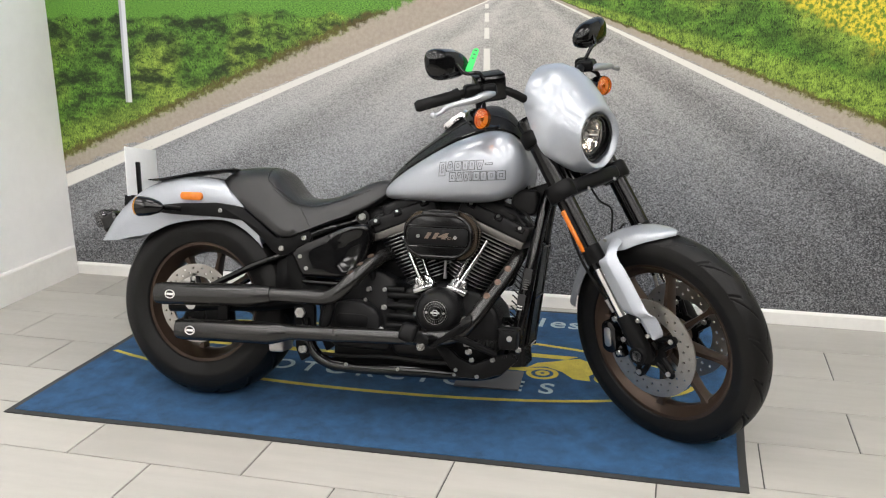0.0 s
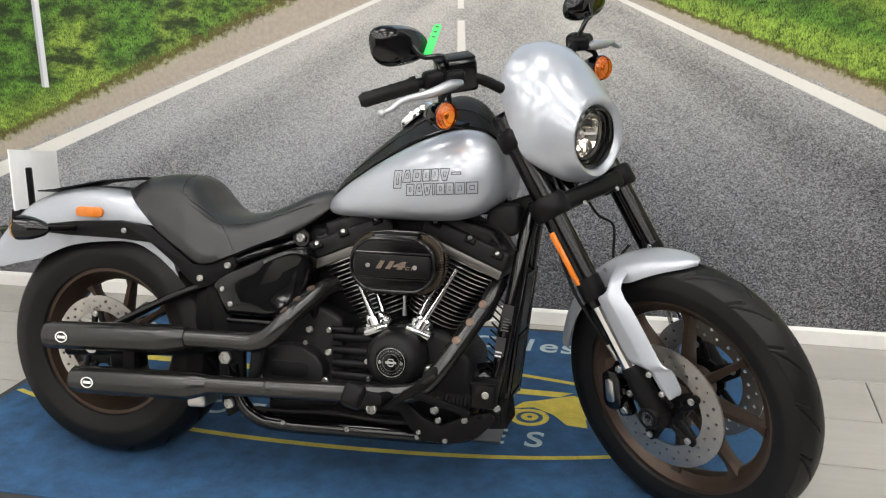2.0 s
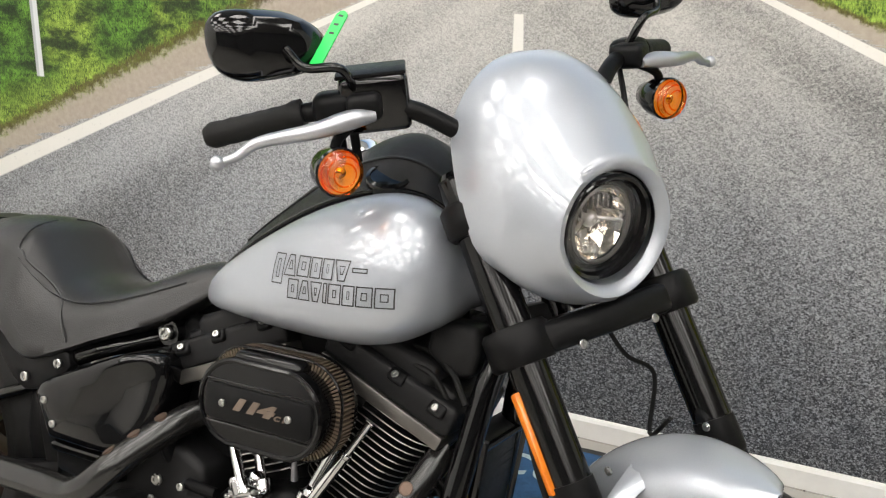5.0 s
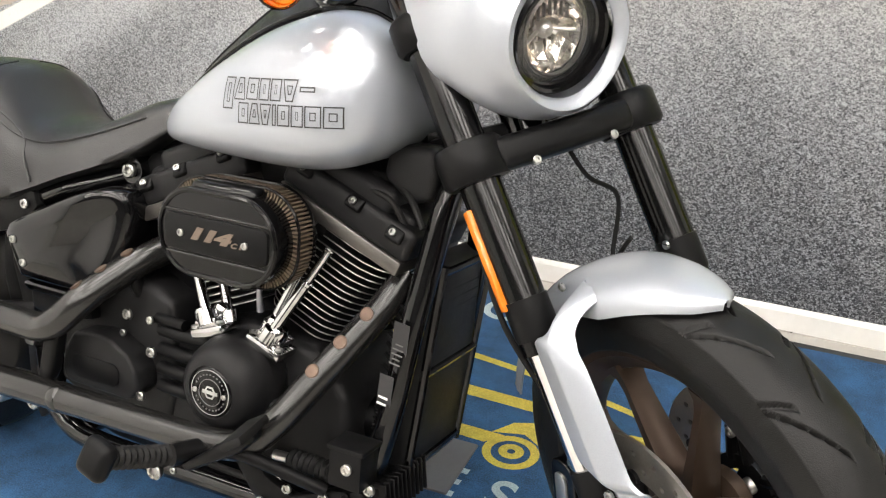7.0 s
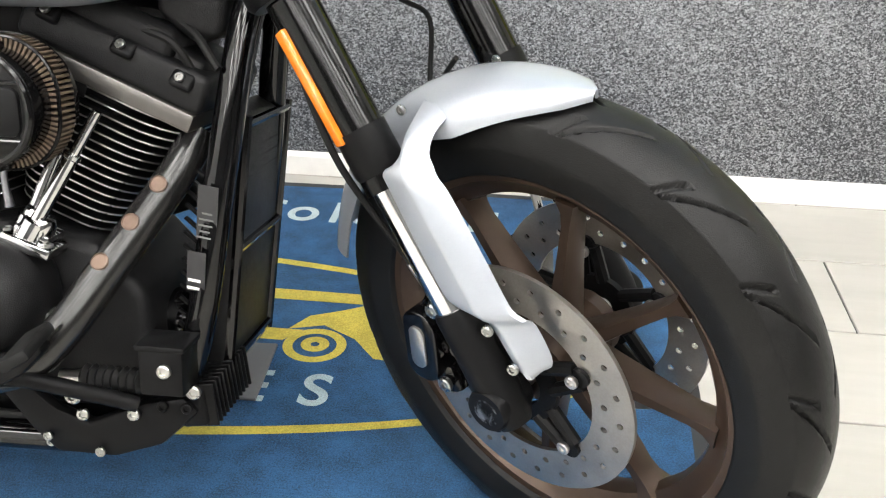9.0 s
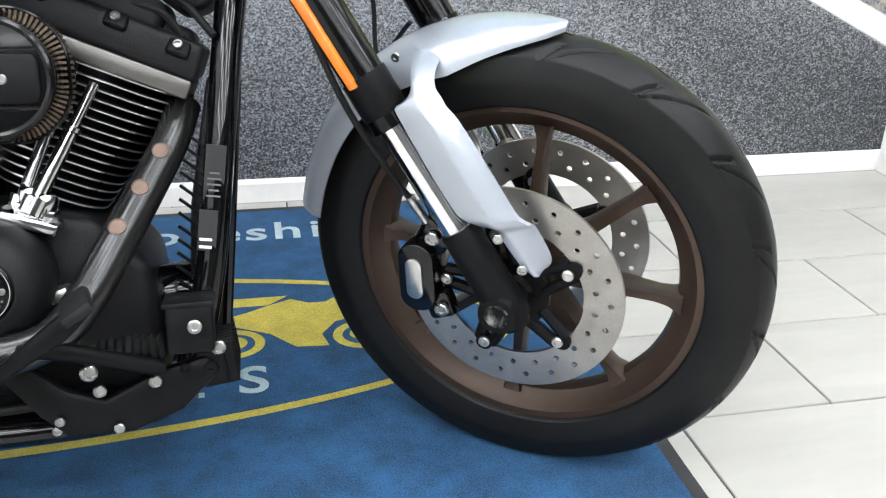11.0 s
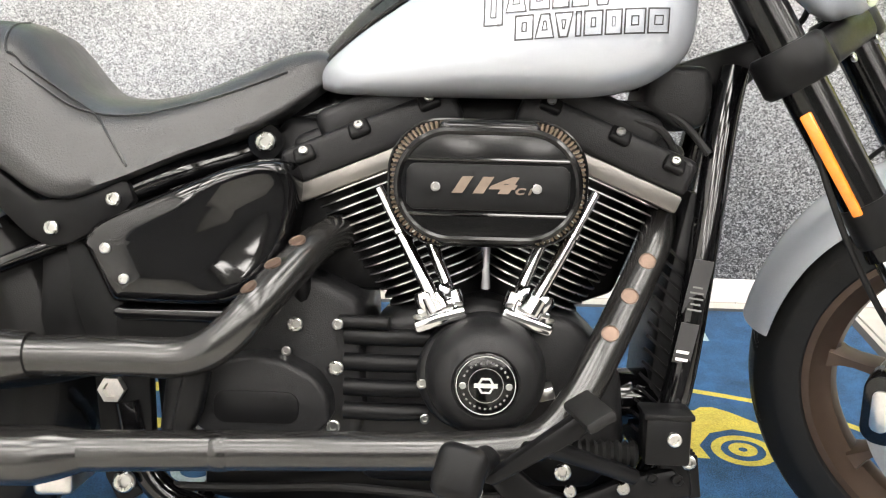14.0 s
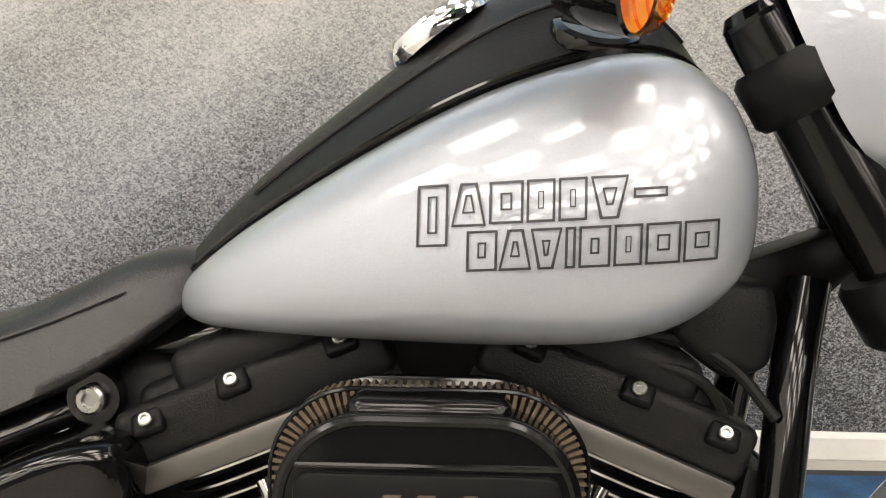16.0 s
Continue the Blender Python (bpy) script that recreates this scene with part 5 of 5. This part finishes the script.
    for x in (-0.026, 0.026):
        bolt(m_ @ Vector((x, -0.016, 0.009)), 0.0055, blk, axis=(0, 0, 1))
part("wiring_clip", tube([(EX + 0.002, -0.09, 0.455), (EX + 0.002, -0.095, 0.490), (EX + 0.002, -0.09, 0.520)], [0.006, 0.004, 0.007], 10), ALU, eng, "small bright clip between the cylinders")

# added filler that keeps the wall from showing through behind the front fins
part("front_gap_block", prism([(1.020, 0.400), (1.100, 0.430), (1.150, 0.560), (1.125, 0.625), (1.060, 0.600)], 0.060, 0.095, 0.008), SATIN, eng, "black backing block added to fill the gap behind the front cylinder")
part("coil_box", rbox((0.918, 0.0, 0.668), (0.190, 0.11, 0.060), 0.012, (0, 0, 0), 3), SATIN, eng, "black coil box between the heads")
# cam cover with round timer cover
cam_cover = part("cam_cover", prism([(0.838, 0.377), (0.850, 0.400), (0.872, 0.420), (0.918, 0.432), (0.968, 0.419), (0.984, 0.385), (0.988, 0.350), (0.984, 0.322), (0.968, 0.298), (0.944, 0.282), (0.895, 0.282), (0.862, 0.298), (0.843, 0.322), (0.834, 0.350)], -0.152, -0.100, 0.014, 3), WRINKLE, eng, "wrinkle black cam cover")
TC = Vector((0.919, -0.172, 0.360))
part("nose_cone", lathe([(0.073, -0.024), (0.072, -0.014), (0.068, 0.004), (0.060, 0.020), (0.051, 0.028), (0.040, 0.031), (0.038, 0.028)], TC, (0, -1, 0), 48), WRINKLE, cam_cover)
tc = part("timer_cover", lathe([(0.038, 0.020), (0.0375, 0.029), (0.0345, 0.031), (0.001, 0.0315)], TC, (0, -1, 0), 40), AIRBLACK, cam_cover, "round black timer cover")
part("cover_ring", lathe([(0.0345, 0.0312), (0.0345, 0.0322), (0.0337, 0.0322), (0.0337, 0.0312)], TC, (0, -1, 0), 40, closed=True), PRINT, tc)
part("cover_ring", lathe([(0.0205, 0.0312), (0.0205, 0.0322), (0.0198, 0.0322), (0.0198, 0.0312)], TC, (0, -1, 0), 40, closed=True), PALE, tc)
part("cover_emblem", lathe([(0.0105, 0.0312), (0.0105, 0.0325), (0.0078, 0.0325), (0.0090, 0.0312)], TC, (0, -1, 0), 6, closed=True), PRINT, tc, "pale shield shape")
part("cover_emblem", rbox(TC + Vector((0, -0.0318, 0)), (0.027, 0.0014, 0.005), 0), PRINT, tc, "pale bar across the shield")
for k in range(22):
    a = radians(24 + 132 * (k % 11) / 10 + (180 if k > 10 else 0))
    part("ring_mark", rbox(TC + Vector((0.0272 * math.cos(a), -0.0316, 0.0272 * math.sin(a))), (0.0020, 0.0008, 0.0024), 0, (0, -math.degrees(a), 0)), PALE, tc)
for x in (-0.0265, 0.0265):
    bolt(TC + Vector((x, -0.032, 0)), 0.0040, tc)
for x, z in ((0.872, 0.406), (0.918, 0.424), (0.965, 0.405), (0.843, 0.346), (0.848, 0.303)):
    bolt((x, -0.152, z), 0.0062, cam_cover)
part("sensor", rbox((0.992, -0.140, 0.338), (0.022, 0.030, 0.016), 0.003, (0, -15, 0)), STEEL, cam_cover, "small bright sensor plug")
bolt((0.979, -0.152, 0.333), 0.0062, cam_cover)
# ribbed oil pump and cooler lines between engine and gearbox
for z in (0.395, 0.362, 0.330, 0.300):
    part("oil_line", tube([(0.745, -0.118, z), (0.80, -0.122, z), (0.85, -0.118, z)], 0.011, 14), SATIN, eng)
part("oil_fitting", tube([(0.738, -0.12, 0.412), (0.80, -0.125, 0.413)], 0.009, 12), SATIN, eng, "black oil fitting")
bolt((0.738, -0.134, 0.412), 0.007, eng)
part("oil_filter", lathe([(0.030, 0), (0.038, 0.006), (0.038, 0.07), (0.030, 0.085), (0.001, 0.086)], (1.075, -0.02, 0.30), (0.95, -0.1, 0.1), 32), BLACK, eng, "round black oil filter")
# gearbox with side cover
gb = part("gearbox", prism([(0.505, 0.25), (0.58, 0.215), (0.75, 0.215), (0.775, 0.30), (0.765, 0.44), (0.70, 0.47), (0.60, 0.45), (0.52, 0.38)], -0.115, 0.11, 0.016, 3), WRINKLE, moto, "black gearbox")
part("gearbox_cover", prism([(0.566, 0.300), (0.572, 0.336), (0.592, 0.366), (0.640, 0.374), (0.672, 0.371), (0.712, 0.352), (0.731, 0.325), (0.734, 0.296), (0.714, 0.276), (0.583, 0.276), (0.570, 0.284)], -0.160, -0.108, 0.016, 4), WRINKLE, gb)
part("cover_recess", prism(stadium(0.644, 0.312, 0.104, 0.040, 0.016), -0.1625, -0.158, 0.0022), SATIN, gb)
for x, z, r in ((0.573, 0.318, 0.0058), (0.574, 0.286, 0.0065), (0.722, 0.318, 0.0062), (0.737, 0.290, 0.0085), (0.674, 0.375, 0.0062), (0.685, 0.409, 0.0095), (0.736, 0.356, 0.0095)):
    bolt((x, -0.152 if z < 0.34 else -0.128, z), r, gb)
part("gear_lever_shaft", tube([(0.690, -0.10, 0.43), (0.69, -0.118, 0.47), (0.70, -0.11, 0.50)], 0.012, 10), SATIN, gb)

# air cleaner: oval black cover, pleated filter edge
ACX, ACZ = 0.914, 0.587
ac = part("air_cleaner", prism(stadium(ACX, ACZ + 0.001, 0.214, 0.130, 0.0645, 14), -0.193, -0.158, 0.010, 4), AIRBLACK, moto, "oval gloss black air cleaner cover")
part("backplate", prism(stadium(ACX, ACZ + 0.002, 0.230, 0.151, 0.075, 12), -0.124, -0.112, 0.003), BLACK, ac)
end = [(x, -0.156, z) for x, z in stadium(ACX, ACZ + 0.002, 0.230, 0.145, 0.062, 12)]
part("filter_ring", tube(end + end[:1], 0.0024, 8, smooth=False), AIRBLACK, ac, "black filter end ring")
part("filter_core", prism(stadium(ACX, ACZ + 0.001, 0.205, 0.122, 0.056, 12), -0.160, -0.122, 0.0), SATIN, ac)
part("cover_bridge", rbox((ACX, -0.1565, ACZ + 0.002), (0.118, 0.058, 0.146), 0.012, (0, 0, 0), 4), AIRBLACK, ac)
PLEAT = surface("filter pleats", (0.068, 0.048, 0.030), 0.8, vary=0.25, scale=40)
ring = stadium(ACX, ACZ + 0.002, 0.218, 0.133, 0.056, 16)
pl = None
for i in range(len(ring)):
    (x0, z0), (x1, z1) = ring[i], ring[(i + 1) % len(ring)]
    n_ = max(1, int(math.hypot(x1 - x0, z1 - z0) / 0.0065))
    for j in range(n_):
        x, z = x0 + (x1 - x0) * (j + 0.5) / n_, z0 + (z1 - z0) * (j + 0.5) / n_
        a = math.degrees(math.atan2(z1 - z0, x1 - x0))
        if pl is None:
            pl = part("pleat", rbox((0, 0, 0), (0.0030, 0.034, 0.013), 0.0), PLEAT, ac)
            pl.matrix_basis = pose(x, -0.141, z, 0, -a, 0)
        else:
            share(pl, "pleat", ac, pose(x, -0.141, z, 0, -a, 0))
part("cover_insert", prism([(p[0], p[1]) for p in stadium(ACX, ACZ - 0.001, 0.184, 0.052, 0.011, 5)], -0.1965, -0.190, 0.002), SATIN, ac, "satin black centre panel")
part("cover_groove", tube([(ACX - 0.091, -0.1925, ACZ + 0.030), (ACX + 0.091, -0.1925, ACZ + 0.030)], 0.0025, 8), BLACK, ac)
part("cover_groove", tube([(ACX - 0.091, -0.1925, ACZ - 0.032), (ACX + 0.091, -0.1925, ACZ - 0.032)], 0.0025, 8), BLACK, ac)
rim_line = [(x, -0.1915, z) for x, z in stadium(ACX, ACZ + 0.001, 0.204, 0.121, 0.060, 14)]
part("cover_border", tube(rim_line + rim_line[:1], 0.0045, 8, smooth=False), AIRBLACK, ac, "raised gloss black border")
for x in (0.855, 0.969):
    bolt((x, -0.1965, ACZ - 0.001), 0.0055, ac)


def lettering(text, size, m, material, parent, name, shear=0.0, weight=0.0):
    cu = bpy.data.curves.new(name, "FONT")
    cu.body, cu.size, cu.extrude, cu.shear, cu.offset = text, size, 0.0006, shear, weight
    cu.align_x, cu.align_y = "CENTER", "CENTER"
    tmp = bpy.data.objects.new("tmp", cu)
    scene.collection.objects.link(tmp)
    me = bpy.data.meshes.new_from_object(tmp.evaluated_get(bpy.context.evaluated_depsgraph_get()))
    bpy.data.objects.remove(tmp)
    me.materials.clear()
    me.materials.append(material)
    o = new(name, me)
    o.parent, o.matrix_basis = parent, m
    return o


lettering("114", 0.0225, pose(ACX - 0.010, -0.1976, ACZ + 0.001, 90, 0, 0) @ Matrix.Diagonal((2.1, 1, 1, 1)), BADGE, ac, "displacement_figure", 0.30, 0.0017)["label"] = "bronze engine size figures"
lettering("C I", 0.0100, pose(ACX + 0.039, -0.1976, ACZ - 0.0045, 90, 0, 0) @ Matrix.Diagonal((1.5, 1, 1, 1)), BADGE, ac, "displacement_figure", 0.30, 0.0004)

# -- exhaust: two stacked mufflers on the right --
Y1 = -0.204
up = part("muffler", tube([(-0.006, Y1, 0.356), (-0.004, Y1, 0.356), (0.02, Y1, 0.357), (0.320, Y1, 0.371), (0.345, Y1, 0.374), (0.392, Y1, 0.378)], [0.028, 0.034, 0.0362, 0.0362, 0.034, 0.0265], 36, smooth=False), PIPE, moto, "black upper exhaust muffler")
REAR_PIPE = [(0.37, Y1, 0.377), (0.50, Y1, 0.380), (0.572, -0.206, 0.382), (0.614, -0.207, 0.402), (0.650, -0.192, 0.440), (0.676, -0.153, 0.472), (0.700, -0.113, 0.499), (0.722, -0.07, 0.515), (0.765, -0.02, 0.522)]
part("head_pipe", tube(REAR_PIPE, 0.0238, 28), PIPE, up)
lo = part("muffler", tube([(0.070, Y1, 0.247), (0.072, Y1, 0.247), (0.095, Y1, 0.248), (0.395, Y1, 0.258), (0.42, Y1, 0.262), (0.452, Y1, 0.265)], [0.026, 0.032, 0.0355, 0.0355, 0.032, 0.0245], 36, smooth=False), PIPE, moto, "black lower exhaust muffler")
FRONT_PIPE = [(0.44, Y1, 0.265), (0.62, Y1, 0.272), (0.80, -0.206, 0.279), (0.920, -0.208, 0.286), (0.985, -0.204, 0.299), (1.025, -0.184, 0.338), (1.060, -0.150, 0.394), (1.094, -0.110, 0.452), (1.124, -0.074, 0.505), (1.140, -0.04, 0.548)]
part("head_pipe", tube(FRONT_PIPE, [0.0245, 0.0235, 0.0228, 0.0225, 0.0225, 0.0225, 0.0225, 0.0225, 0.022, 0.022], 28), PIPE, lo)
part("pipe_clamp", tube([(0.604, Y1, 0.2715), (0.606, Y1, 0.2715), (0.622, Y1, 0.272), (0.624, Y1, 0.272)], [0.0236, 0.0248, 0.0248, 0.0236], 28, smooth=False), PIPE, lo)
for m_, (x, z) in ((up, (0.058, 0.3605)), (lo, (0.132, 0.2505))):
    bm = lathe([(0.014, 0.001), (0.014, 0.0026), (0.0115, 0.0026), (0.0115, 0.001)], (0, 0, 0), (0, -1, 0), 28, closed=True)
    bm.transform(pose(x, Y1 - 0.0355, z) @ Matrix.Diagonal((1.25, 1, 1, 1)))
    part("oval_badge", bm, LABEL, m_, "pale oval badge ring")
    part("badge_bar", rbox((x, Y1 - 0.0372, z), (0.022, 0.002, 0.007), 0.0008), LABEL, m_, "pale badge bar")
def on_pipe(line, radius, p):
    """The spot on a pipe's skin nearest to p, and the way out of the pipe there."""
    p = Vector(p)
    c = min((Vector(q[:3].tolist()) for q in curve(line, 24)), key=lambda q: (q - p).length)
    way = (p - c).normalized()
    return c + way * radius, way


# shield holes as discs on the skin; their dark brown carries the recess shade
for m_, line, radius, spots in ((up, REAR_PIPE, 0.0238, ((0.684, -0.140, 0.524), (0.660, -0.172, 0.500), (0.637, -0.200, 0.474))), (lo, FRONT_PIPE, 0.0222, ((1.114, -0.110, 0.500), (1.090, -0.136, 0.460), (1.064, -0.165, 0.420)))):
    for p in spots:
        c, way = on_pipe(line, radius, p)
        part("shield_hole", lathe([(0.0105, -0.004), (0.0105, 0.0010), (0.0094, 0.0014), (0.0086, 0.0006), (0.001, 0.0006)], c, way, 20), HOLE_STEEL, m_, "round shield hole, recess shade in the brown of its steel")
part("exhaust_bracket", prism([(0.568, 0.378), (0.600, 0.378), (0.582, 0.300), (0.570, 0.280), (0.545, 0.272)], -0.196, -0.170, 0.008, 3), SATIN, up)
part("exhaust_bracket", prism([(0.200, 0.355), (0.235, 0.355), (0.235, 0.26), (0.200, 0.26)], -0.190, -0.175, 0.004), SATIN, up)
part("catalyst_box", rbox((0.395, -0.13, 0.212), (0.050, 0.08, 0.038), 0.008, (0, -3, 0), 3), STEEL, moto, "stained steel exhaust chamber")

# -- oil tank cover, belt guard and rear brake parts --
COVER = [(0.428, 0.505), (0.448, 0.530), (0.526, 0.566), (0.612, 0.602), (0.660, 0.610), (0.680, 0.600), (0.686, 0.570), (0.672, 0.500), (0.650, 0.455), (0.621, 0.437), (0.593, 0.431), (0.480, 0.431), (0.462, 0.437), (0.446, 0.468)]
edge = [(float(q[0]), float(q[1])) for q in curve(COVER + COVER[:1], 4)[:-1]]
rings = []
for k, y in ((1.0, -0.060), (1.0, -0.118), (0.992, -0.136), (0.972, -0.149), (0.930, -0.158), (0.86, -0.163), (0.72, -0.1655), (0.45, -0.1665)):
    rings.append([(0.555 + (x - 0.555) * k, y + 1.9 * max(0.0, x - 0.56) ** 2 * min(1.0, (-y - 0.06) / 0.06), 0.512 + (z - 0.512) * k) for x, z in edge])
oc = part("side_cover", ring_loft(rings), BLACK, moto, "gloss black side cover", angle=60)
part("cover_ledge", prism([(0.470, 0.428), (0.600, 0.428), (0.628, 0.446), (0.640, 0.438), (0.612, 0.410), (0.476, 0.410), (0.462, 0.420)], -0.150, -0.08, 0.006, 3), BLACK, oc, "gloss black ledge under the cover")
for x, z in ((0.465, 0.500), (0.487, 0.464)):
    bolt((x, -0.1640, z), 0.0066, oc)
# dark backing block, added so the gap by the rear cylinder reads dark
part("rear_gap_block", prism([(0.60, 0.44), (0.79, 0.44), (0.80, 0.52), (0.775, 0.60), (0.735, 0.655), (0.66, 0.665), (0.60, 0.60)], -0.055, 0.07, 0.012), SATIN, moto, "black backing block added to fill the gap behind the rear cylinder")
part("battery_box", prism([(0.46, 0.42), (0.60, 0.425), (0.61, 0.38), (0.56, 0.372), (0.52, 0.366), (0.465, 0.372)], -0.135, 0.10, 0.010), SATIN, moto, "black lower side panel")
part("shock_cover", prism([(0.355, 0.49), (0.40, 0.50), (0.425, 0.40), (0.42, 0.34), (0.37, 0.33), (0.35, 0.40)], -0.10, 0.10, 0.010), SATIN, moto, "black rear shock cover")
part("rear_caliper", rbox((0.17, -0.115, 0.29), (0.09, 0.05, 0.06), 0.012, (0, -10, 0), 3), SATIN, moto, "black rear brake caliper")
part("pivot_nut", lathe([(0.017, 0), (0.017, 0.012), (0.010, 0.012), (0.010, 0.004)], (0.455, -0.12, 0.318), (0, -1, 0), 6), STEEL, moto, "steel pivot nut")
bolt((0.475, -0.137, 0.205), 0.014, fr)

# -- forward foot controls --
fc = part("foot_control", prism([(0.900, 0.262), (0.930, 0.270), (0.985, 0.222), (1.030, 0.206), (1.10, 0.238), (1.150, 0.250), (1.168, 0.232), (1.12, 0.184), (1.06, 0.162), (0.985, 0.162), (0.955, 0.190)], -0.150, -0.130, 0.006), SATIN, moto, "black foot control bracket")
pb = Vector((0.908, -0.270, 0.286))
part("peg_mount", tube([(0.955, -0.14, 0.27), (0.93, -0.20, 0.278), tuple(pb)], [0.018, 0.017, 0.016], 16), SATIN, fc)
n_ = 11
pts = [pb + Vector((0.0, -0.012, 0.004)) + Vector((-0.015, -0.105, 0.034)) * (i / (2 * n_)) for i in range(2 * n_ + 1)]
part("foot_peg", tube(pts, [0.013 if i % 2 else 0.0165 for i in range(2 * n_)] + [0.0165], 20, smooth=False), RUBBER, fc, "ribbed black foot peg")
bm = rbox((0, 0, 0), (0.050, 0.026, 0.054), 0.013, (0, 0, 0), 4)
bm.transform(Matrix.Translation(pts[-1]) @ Matrix.Rotation(radians(-18), 4, "X") @ Matrix.Rotation(radians(14), 4, "Y"))
part("peg_cap", bm, SATIN, fc)
bolt((0.905, -0.292, 0.272), 0.0125, fc)
part("brake_pedal", tube([(1.10, -0.165, 0.245), (1.00, -0.22, 0.292), (0.965, -0.245, 0.300)], 0.010, 12), SATIN, fc)
pedal = part("pedal_pad", rbox((1.030, -0.262, 0.352), (0.035, 0.085, 0.014), 0.005, (0, -30, 12)), RUBBER, fc, "ribbed rubber pedal pad")
part("pedal_arm", prism([(0.915, 0.268), (0.930, 0.262), (1.020, 0.318), (1.046, 0.345), (1.040, 0.358), (1.015, 0.345)], -0.262, -0.240, 0.005), SATIN, fc)
mc = part("master_cylinder", rbox((1.136, -0.153, 0.292), (0.054, 0.050, 0.058), 0.005), SATIN, moto, "square black rear brake reservoir")
part("reservoir_lid", rbox((1.136, -0.153, 0.3225), (0.060, 0.054, 0.008), 0.003), SATIN, mc)
bolt((1.142, -0.178, 0.297), 0.0085, mc, material=STEEL)
bel = []
for i in range(17):
    bel.append(0.017 if i % 2 else 0.0125)
part("bellows", tube([(1.028 + 0.0048 * i, -0.152, 0.268) for i in range(17)], bel, 16, smooth=False), RUBBER, mc, "black rubber bellows")
part("pushrod_end", tube([(1.000, -0.152, 0.266), (1.03, -0.152, 0.268)], 0.008, 12), STEEL, mc)
for x, z, r in ((1.016, 0.244, 0.0105), (1.026, 0.220, 0.008), (1.090, 0.226, 0.008), (1.166, 0.262, 0.009), (0.978, 0.186, 0.006), (1.044, 0.171, 0.0065)):
    bolt((x, -0.153, z), r, fc)
for x in (1.125, 1.155):
    bolt((x, -0.150, 0.238), 0.007, fc, material=SATIN)
# side stand on the far side
part("side_stand", tube([(0.98, 0.13, 0.17), (1.00, 0.20, 0.135), (1.01, 0.285, 0.095)], 0.012, 12), BLACK, moto, "gloss black side stand")
part("wiring_loom", tube([(0.47, -0.125, 0.195), (0.60, -0.11, 0.19), (0.74, -0.12, 0.20), (0.88, -0.125, 0.195), (0.96, -0.13, 0.20)], 0.006, 8), RUBBER, moto, "black wiring loom")
for pts in ([(0.70, -0.03, 0.66), (0.76, -0.05, 0.69), (0.84, -0.04, 0.688), (0.93, -0.05, 0.69)], [(1.02, -0.06, 0.69), (1.08, -0.075, 0.672), (1.13, -0.08, 0.655), (1.16, -0.07, 0.60)], [(1.0, -0.05, 0.685), (1.10, -0.06, 0.688), (1.15, -0.075, 0.67), (1.185, -0.09, 0.63)]):
    part("cable", tube(pts, 0.005, 8), RUBBER, moto, "black cable under the tank")
part("frame_backbone", tube([(0.66, 0, 0.66), (0.85, 0, 0.70), (1.15, 0, 0.745)], 0.03, 14), BLACK, fr)
part("neck_gusset", prism([(1.13, 0.700), (1.15, 0.742), (1.262, 0.782), (1.285, 0.757), (1.215, 0.690)], -0.028, 0.028, 0.006), SATIN, fr, "black plate between neck and down tubes")

# stand plate under the side stand
sp = tagged(empty("stand_plate", pose(0.060, 3.450, 0.0065, 0, 0, 3)), "flat grey steel plate lying on the mat under the side stand", "plate")
part("plate", rbox((0, 0, 0.004), (0.225, 0.158, 0.007), 0.0025), GREYPLATE, sp)

# ---- floor tiles, last ----
structure("floor", rbox((2.0, 0.3, -0.054), (8.6, 8.6, 0.1), 0.0), GROUT, "tiled showroom floor with dark grout lines", "floor")
floor = bpy.data.objects["floor"]
TW, TD, G = 0.572, 0.2722, 0.0045
proto = None
for row in range(-26, 5):
    y0 = 3.191 + TD * row
    off = 0.081 if row % 2 == 0 else 0.081 - TW / 2
    for col in range(-5, 10):
        x0 = off + TW * col
        if x0 + TW < LEFT_X or x0 > 6.0 or y0 + TD < -3.8 or y0 > WALL_Y:
            continue
        if x0 < LEFT_X or y0 + TD > WALL_Y:
            xa, yb = max(x0, LEFT_X - 0.02), min(y0 + TD, WALL_Y + 0.02)
            if yb - y0 < 0.02 or x0 + TW - xa < 0.02:
                continue
            part("tile", rbox(((xa + x0 + TW) / 2, (y0 + yb) / 2, -0.003), (x0 + TW - xa - G, yb - y0 - G, 0.006), 0.0012, seg=1), TILE, floor, smooth=False)
            continue
        m = Matrix.Translation((x0 + TW / 2, y0 + TD / 2, 0))
        if proto is None:
            proto = part("tile", rbox((0, 0, -0.003), (TW - G, TD - G, 0.006), 0.0012, seg=1), TILE, floor, smooth=False)
            proto.matrix_basis = m
        else:
            share(proto, "tile", floor, m)
